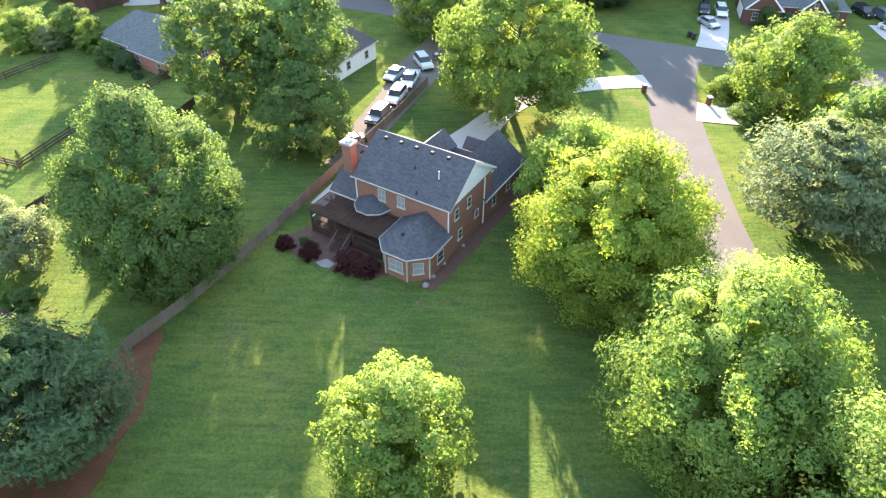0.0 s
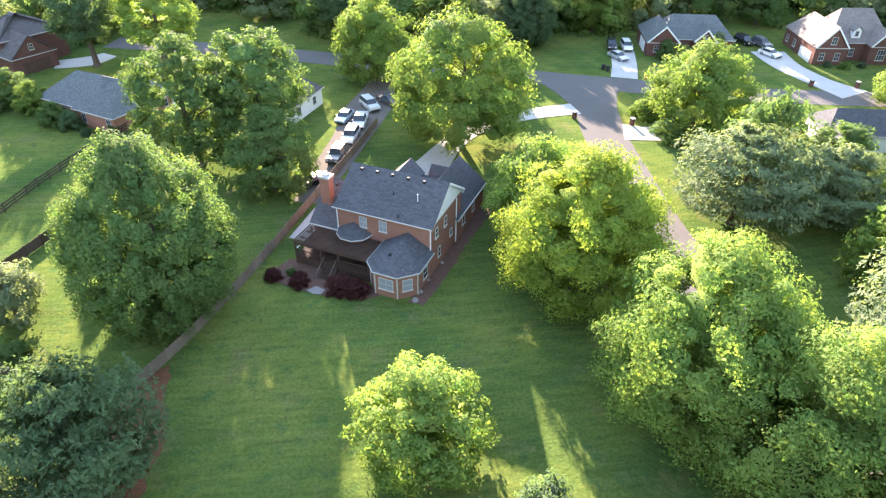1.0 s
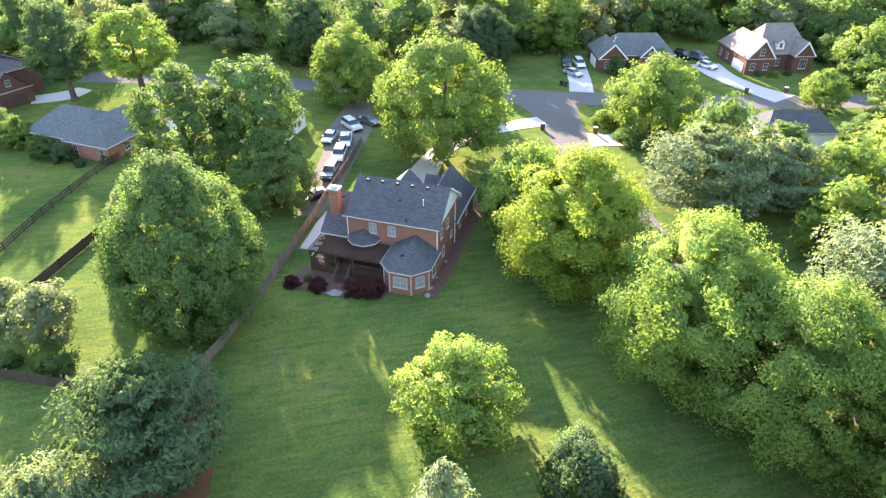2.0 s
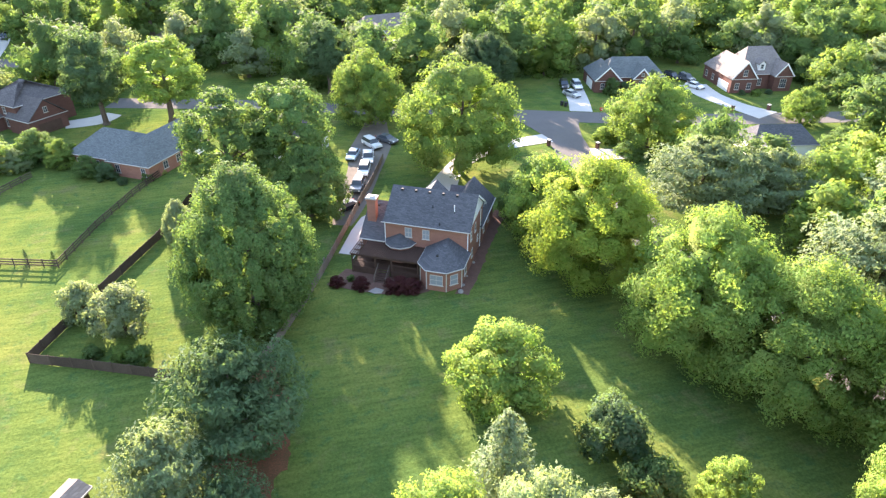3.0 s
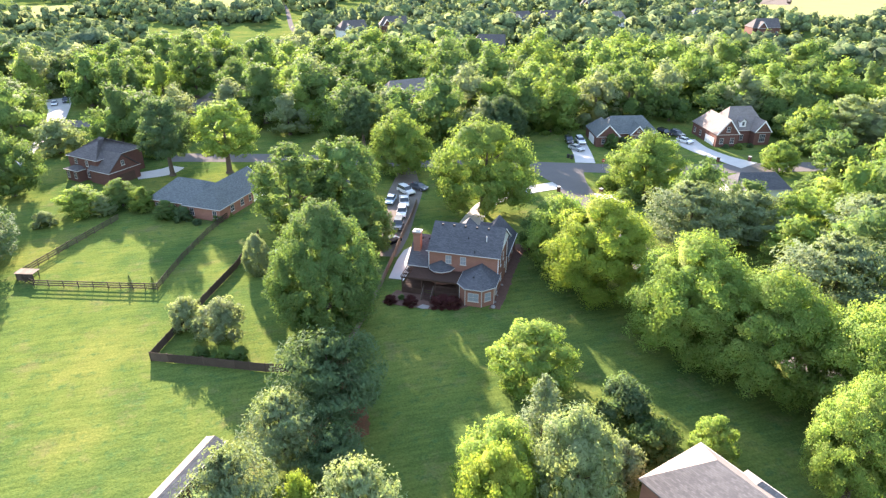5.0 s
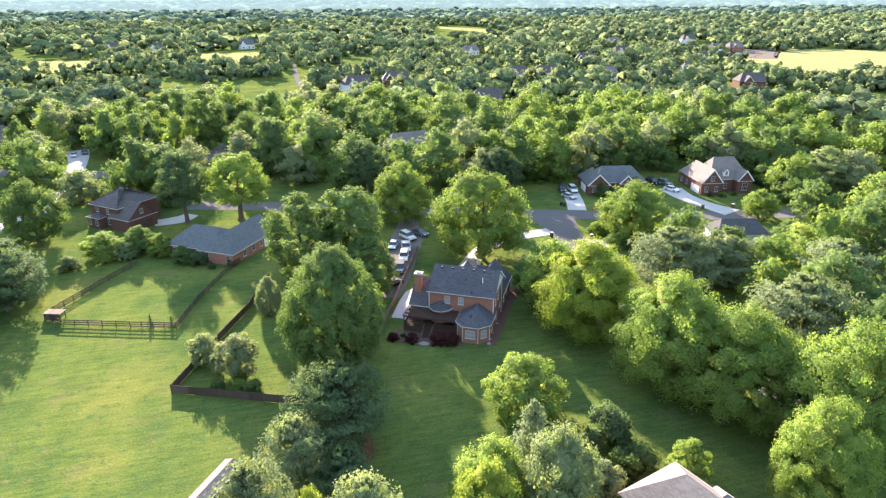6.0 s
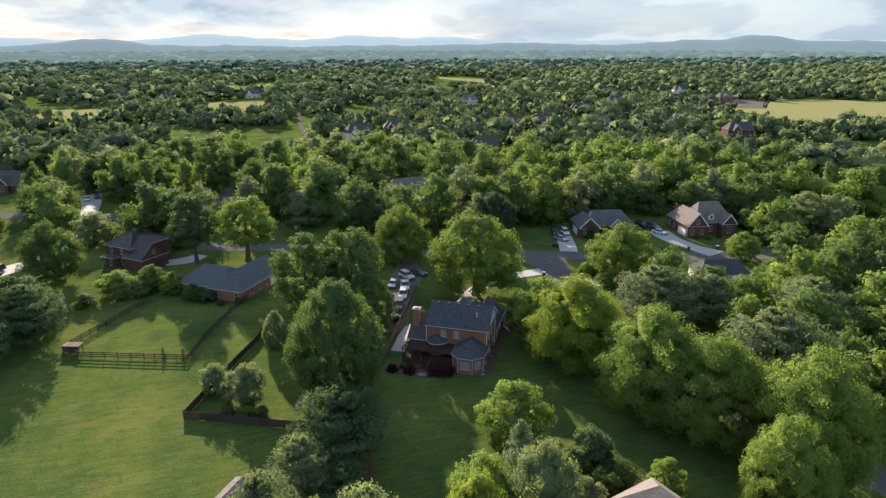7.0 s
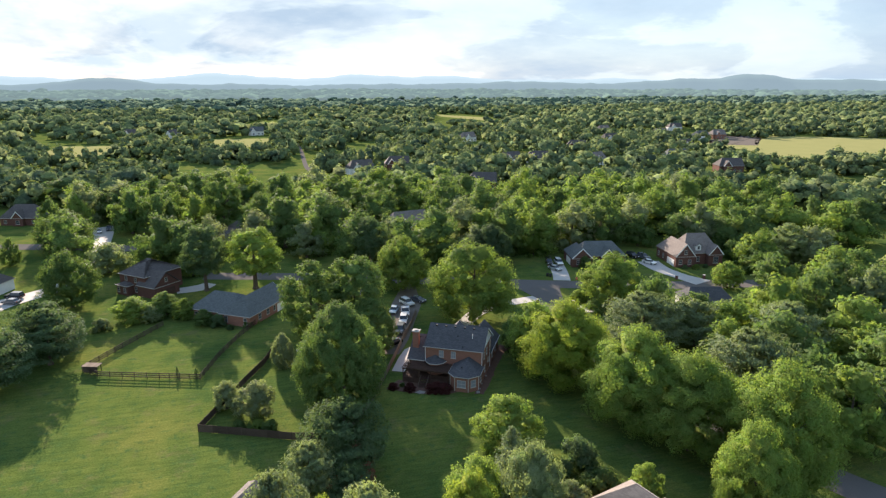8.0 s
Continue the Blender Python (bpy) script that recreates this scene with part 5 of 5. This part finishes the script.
def hills():
    """Low wooded ridges on the horizon; their blue haze is painted emission."""
    ridges = ((4250, 46, 1.0, glow_backdrop("near_hills_haze_glow", (0.04, 0.06, 0.06), (0.098, 0.128, 0.145))), (4600, 80, 2.3, glow_backdrop("far_hills_haze_glow", (0.05, 0.06, 0.07), (0.185, 0.235, 0.262))))
    for dist, base, ph, m in ridges:
        verts, faces = [], []
        n = 420
        for i in range(n + 1):
            a = radians(-48 + 116 * i / n)
            g = math.degrees(a)
            x, y = -36 + math.sin(a) * dist, -58 + math.cos(a) * dist
            h = base + 14 * noise.noise((a * 9 + ph * 9, ph, 0)) + 8 * noise.noise((a * 30, ph * 3, 1)) + 4 * noise.noise((a * 90, ph, 2))
            if ph < 2:
                h += 54 * math.exp(-((g - 40.5) / 2.6) ** 2) + 30 * math.exp(-((g - 35) / 4) ** 2) + 26 * math.exp(-((g - 47) / 5) ** 2) + 40 * math.exp(-((g + 12.0) / 3.0) ** 2) + 14 * math.exp(-((g - 22) / 6) ** 2)
            else:
                h += 36 * math.exp(-((g + 3.3) / 3.5) ** 2) + 30 * math.exp(-((g - 7.7) / 2.6) ** 2) + 20 * math.exp(-((g - 15) / 3) ** 2) + 14 * math.exp(-((g + 20) / 5) ** 2)
            for k, (dd, hh) in enumerate(((-260, 0), (-110, 0.72), (0, 1.0), (160, 0.0))):
                verts.append((x + math.sin(a) * dd, y + math.cos(a) * dd, max(h, 5) * hh))
        for i in range(n):
            for k in range(3):
                p = i * 4 + k
                faces.append((p, p + 4, p + 5, p + 1))
        tagged(mesh_object("backdrop", verts, faces, m, smooth=True), "wooded hills on the horizon with blue haze painted in as glow", "hill", kind="structure")


hills()


# ---- fences ----


def board_fence(line, height, material, label, solid=True, bay=2.4):
    """A run of fence: posts and, bay by bay, a panel of upright boards, or three rails."""
    fence = thing("fence", pose(line[0][0], line[0][1], 0), label, "fence")
    ox, oy = line[0]
    rng = random.Random(int(abs(ox * 10)))
    for (x0, y0), (x1, y1) in zip(line, line[1:]):
        run = math.hypot(x1 - x0, y1 - y0)
        n = max(1, round(run / bay))
        ang = math.atan2(y1 - y0, x1 - x0)
        for i in range(n):
            m = Matrix.Translation((x0 - ox + (x1 - x0) * i / n, y0 - oy + (y1 - y0) * i / n, 0)) @ Matrix.Rotation(ang, 4, "Z") @ Matrix.Rotation(rng.uniform(-.012, .012), 4, "X")
            w = run / n
            bm = boxes((-0.06, 0.06, -0.06, 0.06, 0, height + 0.08))
            bm.transform(m)
            part("post", bm, material, fence)
            bm = bmesh.new()
            if solid:
                box(bm, 0, w, 0.02, 0.06, 0.25, 0.34)
                box(bm, 0, w, 0.02, 0.06, height - 0.35, height - 0.26)
                k = int(w / 0.15)
                for j in range(k):
                    x = j * w / k
                    box(bm, x + 0.008, x + w / k - 0.008, -0.02, 0.02, 0.04, height - rng.uniform(0, 0.05))
            else:
                for z in (0.28, 0.68, 1.08):
                    box(bm, 0, w, -0.03, 0.03, z * height / 1.25, z * height / 1.25 + 0.17)
                k = int(w / 0.2)
                for j in range(k):
                    box(bm, j * 0.2, j * 0.2 + 0.03, 0.03, 0.045, 0.05, height * 0.97)
            bm.transform(m)
            part("panel", bm, material, fence)
    return fence


board_fence([(-29.4, 37.3), (-26.0, 42.9), (-22.2, 50.3), (-18.7, 58.2), (-16.3, 64.0), (-13.8, 70.0), (-11.0, 76.8), (-7.8, 84.0), (-4.4, 93.0)], 1.45, M_FENCE, "weathered grey-brown board fence along the lawn")
board_fence([(-44.6, 95.6), (-48.2, 88.0), (-52.0, 77.6), (-55.0, 66.8), (-63.0, 69.4), (-75.3, 73.6), (-79.0, 77.4), (-73.4, 88.2), (-66.5, 100.5)], 1.3, M_FENCE_DARK, "dark three-rail wire-backed fence round the back garden", False)
board_fence([(-38.4, 84.5), (-42.4, 71.4), (-48.2, 58.4), (-53.4, 45.9), (-46.2, 42.8), (-38.0, 39.1), (-33.0, 37.6)], 1.45, M_FENCE_DARK, "dark weathered board fence at the edge of the field")
sh = thing("garden_shelter", pose(-76.9, 76.6, 0, 0, 0, -18), "small open shelter with a pale flat roof in the fence corner", "shelter")
for px in (-1.4, 1.4):
    for py in (-0.75, 0.75):
        part("post", boxes((px - 0.06, px + 0.06, py - 0.06, py + 0.06, 0, 1.55)), M_FENCE_DARK, sh)
for i in range(8):
    part("roof_board", boxes((-1.7 + i * 0.43, -1.7 + i * 0.43 + 0.40, -1.0, 1.0, 1.55, 1.60)), M_FENCE, sh)
part("back_panel", boxes((-1.4, 1.4, -0.80, -0.74, 0.2, 1.5)), M_FENCE_DARK, sh)
b = thing("leaning_board", pose(-19.1, 57.9, 0, 0, 0, 65), "pale wooden board leaning on the fence", "board")
bm = boxes((-0.3, 0.3, -0.03, 0.03, 0, 1.3))
bm.transform(Matrix.Rotation(radians(-9), 4, "X"))
part("board", bm, M_FENCE, b)

# ---- cars ----


def paint_material():
    m = plain("car_paint", (1, 1, 1), 0.25, 0.1)
    t = m.node_tree
    oi = t.nodes.new("ShaderNodeObjectInfo")
    t.links.new(oi.outputs["Color"], t.nodes["Principled BSDF"].inputs["Base Color"])
    t.nodes["Principled BSDF"].inputs["Coat Weight"].default_value = 0.6
    return m


M_PAINT = paint_material()
M_LAMP = plain("lamp_glass", (0.8, 0.8, 0.78), 0.1)
M_TAIL = plain("tail_lamp", (0.35, 0.01, 0.01), 0.2)


def side_extrude(profile_pts, w0, w1=None, z_split=None):
    """A side outline swept across the width, drawn in above z_split."""
    bm = bmesh.new()
    rows = []
    for s in (-1, 1):
        rows.append([bm.verts.new((x, s * (w0 if z_split is None or z <= z_split else w1), z)) for x, z in profile_pts])
    n = len(profile_pts)
    bm.faces.new(rows[0])
    bm.faces.new(rows[1][::-1])
    for i in range(n):
        j = (i + 1) % n
        bm.faces.new((rows[0][i], rows[0][j], rows[1][j], rows[1][i]))
    bmesh.ops.bevel(bm, geom=[e for e in bm.edges if len(e.link_faces) == 2 and e.calc_face_angle(0) > 0.5], offset=0.05, segments=1, affect="EDGES")
    return bm


def car(shape, x, y, heading, colour, label):
    c = thing("car" if shape != "pickup" else "pickup_truck", pose(x, y, 0.08, 0, 0, heading), label, "car", "parked cars")
    if shape == "sedan":
        L, W, low, deck, top = 4.7, 0.90, 0.28, 0.92, 1.42
        cab = [(-1.9, deck), (-1.2, top), (0.35, top), (1.15, deck)]
        bodyp = [(-2.35, low), (-2.38, 0.75), (-2.2, deck + 0.02), (1.15, deck), (2.15, 0.80), (2.36, 0.55), (2.33, low)]
    elif shape == "suv":
        L, W, low, deck, top = 4.9, 0.96, 0.35, 1.08, 1.78
        cab = [(-2.3, deck), (-2.05, top), (0.4, top), (1.05, deck)]
        bodyp = [(-2.42, low), (-2.45, 0.8), (-2.35, deck), (1.05, deck), (2.3, 1.0), (2.45, 0.65), (2.42, low)]
    else:
        L, W, low, deck, top = 5.7, 0.98, 0.42, 1.1, 1.85
        cab = [(-0.7, deck), (-0.6, top), (0.9, top), (1.55, deck)]
        bodyp = [(-2.85, low), (-2.85, 1.05), (-2.75, 1.08), (-2.75, 0.75), (-0.8, 0.75), (-0.8, deck), (1.5, deck), (2.7, 1.05), (2.85, 0.7), (2.82, low)]
    body = part("body", side_extrude(bodyp, W), M_PAINT, c)
    if shape == "pickup":
        for s in (-1, 1):
            part("bed_side", boxes((-2.82, -0.8, s * W - 0.05, s * W + 0.05, 0.6, 1.1)), M_PAINT, body).color = (*colour, 1)
    roofp = part("cabin", side_extrude(cab, W - 0.04, W - 0.2, deck + 0.05), M_GLASS, c, "dark tinted cabin windows")
    r = boxes((cab[1][0] - 0.02, cab[2][0] + 0.04, -(W - 0.2), W - 0.2, top - 0.03, top + 0.03))
    rf = part("roof_panel", r, M_PAINT, c)
    for o in (body, rf):
        o.color = (*colour, 1)
    for px in (-L * 0.29, L * 0.30):
        for s in (-1, 1):
            wh = part("wheel", tube(bmesh.new(), (px, s * (W - 0.2), 0.33), (px, s * (W + 0.02), 0.33), 0.35, 0.35, 14), M_RUBBER, c)
            part("rim", tube(bmesh.new(), (px, s * (W + 0.005), 0.33), (px, s * (W + 0.035), 0.33), 0.22, 0.18, 10), M_RIM, wh)
    for s in (-1, 1):
        part("headlight", boxes((L / 2 - 0.16, L / 2 + 0.02, s * W * 0.72 - 0.16, s * W * 0.72 + 0.16, 0.66, 0.80)), M_LAMP, c)
        part("tail_light", boxes((-L / 2 - 0.05, -L / 2 + 0.1, s * W * 0.82 - 0.1, s * W * 0.82 + 0.1, 0.72, 0.95)), M_TAIL, c)
        part("mirror", boxes((cab[3][0] - 0.35, cab[3][0] - 0.15, s * (W + 0.08) - 0.1, s * (W + 0.08) + 0.1, deck, deck + 0.16)), M_PAINT, c).color = (*colour, 1)
    part("bumper", boxes((L / 2 - 0.08, L / 2 + 0.06, -W + 0.08, W - 0.08, low, low + 0.22)), M_RUBBER, c)
    return c


WHITE, SILVER, BLACK, BLUE, GREY = (0.78, 0.78, 0.76), (0.45, 0.47, 0.48), (0.02, 0.02, 0.025), (0.42, 0.52, 0.60), (0.12, 0.13, 0.14)
for shape, x, y, a, col, lab in (
        ("suv", -5.4, 99.8, -68, WHITE, "white sport utility car parked on gravel"), ("sedan", -2.0, 101.7, -52, GREY, "grey sedan parked beside the white car"),
        ("pickup", -7.2, 93.4, -100, WHITE, "white pickup truck parked on the gravel drive"), ("sedan", -9.8, 95.4, -112, BLUE, "pale blue sedan parked under trees"),
        ("suv", -8.9, 87.6, -106, WHITE, "white sport utility car in the parked row"), ("suv", -11.0, 81.4, -110, GREY, "dark grey car parked in the shade"), ("sedan", -14.2, 74.0, -150, BLACK, "black sedan at the end of the drive"),
        ("suv", 48.4, 127.2, -105, BLACK, "black car parked by the garage"), ("suv", 51.2, 125.8, -100, WHITE, "white car parked by the garage"), ("sedan", 47.2, 120.0, -70, SILVER, "silver sedan on the concrete drive"),
        ("sedan", 80.4, 118.4, -70, WHITE, "white sedan on the wide drive"), ("suv", 82.0, 124.6, -80, GREY, "grey car parked behind the sedan"), ("suv", 79.2, 127.0, -80, BLACK, "black car parked beside the grey one"),
        ("suv", -109.6, 133.6, 160, BLACK, "black car on the concrete drive"), ("sedan", -108.8, 128.6, 158, GREY, "dark grey sedan on the concrete drive"), ("suv", -112.4, 124.0, 160, BLACK, "black car near the pale house"),
        ("sedan", -106.2, 215.4, -80, WHITE, "white car across the street"), ("suv", -103.4, 219.0, -80, BLACK, "black car across the street")):
    car(shape, x, y, a, col, lab)

# ---- street and garden things ----


def brick_mailbox(x, y, turn=0.0):
    mb = thing("mailbox", pose(x, y, 0.03, 0, 0, turn), "brick pillar mailbox beside the street", "mailbox", "brick mailboxes")
    part("pillar", boxes((-0.3, 0.3, -0.3, 0.3, 0, 1.2)), M_BRICK2, mb)
    part("cap", boxes((-0.36, 0.36, -0.36, 0.36, 1.2, 1.32)), M_CONCRETE, mb)
    part("letter_box", boxes((-0.12, 0.12, -0.34, -0.1, 0.8, 1.05)), M_RUBBER, mb)


for x, y in ((29.0, 91.6), (37.8, 87.8), (78.7, 101.0), (87.0, 99.2)):
    brick_mailbox(x, y, 10)
sg = thing("stop_sign", pose(46.2, 103.0, 0, 0, 0, -10), "red octagonal road sign on a steel post", "road sign")
part("post", tube(bmesh.new(), (0, 0, 0), (0, 0, 2.2), 0.035, 0.03, 8), M_STEEL, sg)
sp = part("plate", tube(bmesh.new(), (0, -0.04, 2.45), (0, -0.07, 2.45), 0.42, 0.42, 8), M_RED, sg)
part("lettering", boxes((-0.26, 0.26, -0.085, -0.075, 2.37, 2.53)), M_WHITE, sp)
for x, y in ((42.6, 113.2), (42.0, 114.1)):
    bn = thing("wheelie_bin", pose(x, y, 0.04, 0, 0, 15), "dark plastic wheeled rubbish bin by the drive", "bin")
    bm = bmesh.new()
    prism(bm, [(-.28, -.28), (.28, -.28), (.28, .28), (-.28, .28)], 0.06, 0.95)
    part("tub", bm, M_RUBBER, bn)
    part("lid", boxes((-.32, .32, -.34, .32, 0.95, 1.04)), M_RUBBER, bn)
    part("wheel", tube(bmesh.new(), (-.3, .25, .1), (.3, .25, .1), .1, .1, 8), M_RUBBER, bn)
ring = thing("fire_ring", pose(-34.5, 76.5, 0), "ring of pale stones on the lawn", "fire ring")
for i in range(12):
    a = i * math.tau / 12
    bm = boxes((-0.24, 0.24, -0.16, 0.16, -0.02, 0.26))
    bm.transform(Matrix.Rotation(a, 4, "Z") @ Matrix.Translation((0, -0.95, 0)))
    part("stone", bm, M_CONCRETE, ring)
for x, y, s in ((-2.6, 46.9, 0.38), (-1.9, 48.3, 0.3), (-0.8, 50.3, 0.25), (1.2, 53.4, 0.25)):
    bm = bmesh.new()
    bmesh.ops.create_icosphere(bm, subdivisions=2, radius=s)
    for v in bm.verts:
        v.co *= 1 + 0.25 * noise.noise(v.co * 3 + Vector((x, y, 0)))
        v.co.z *= 0.6
    bm.transform(Matrix.Translation((0, 0, s * 0.3)))
    rk = tagged(part("rock", bm, M_STONE, None), "pale stone lying in the mulch bed", "rock")
    rk.location = (x, y, 0.04)
patch("landing", [(-14.4, 50.1), (-13.3, 50.7), (-12.3, 49.9), (-12.8, 49.2), (-13.7, 49.4)], M_STONE, 0.11, "pale stone landing at the foot of the porch steps", "paving")
for x, y, hh, r, tint in ((-18.1, 52.7, 1.3, 1.1, "red"), (-15.2, 51.3, 1.5, 1.25, "red"), (-10.6, 49.6, 1.9, 1.7, "red"), (-8.8, 48.9, 1.8, 1.5, "red"), (-16.2, 53.4, 0.8, 0.6, "green"),
                          (-55.4, 97.6, 1.3, 1.1, "green"), (-46.4, 94.3, 1.6, 1.2, "green"), (-44.5, 96.8, 1.3, 1.0, "fresh"), (-50.6, 93.8, 1.2, 1.0, "dark"), (91.5, 109.4, 1.4, 1.3, "fresh"), (95.5, 109.8, 1.1, 1.0, "dark"), (88.6, 110.8, 1.1, 0.9, "dark"),
                          (57.5, 119.0, 3.8, 2.2, "green"), (61.5, 119.6, 2.6, 1.8, "dark"), (69, 121, 4.5, 2.0, "olive"), (22.0, 107.4, 1.2, 0.9, "dark"), (-46.8, 45.2, 1.6, 1.2, "green"), (-41.5, 43.0, 2.0, 1.4, "green"), (-43.4, 44.2, 1.7, 1.3, "fresh")):
    tree("shrub", x, y, hh, r, tint)
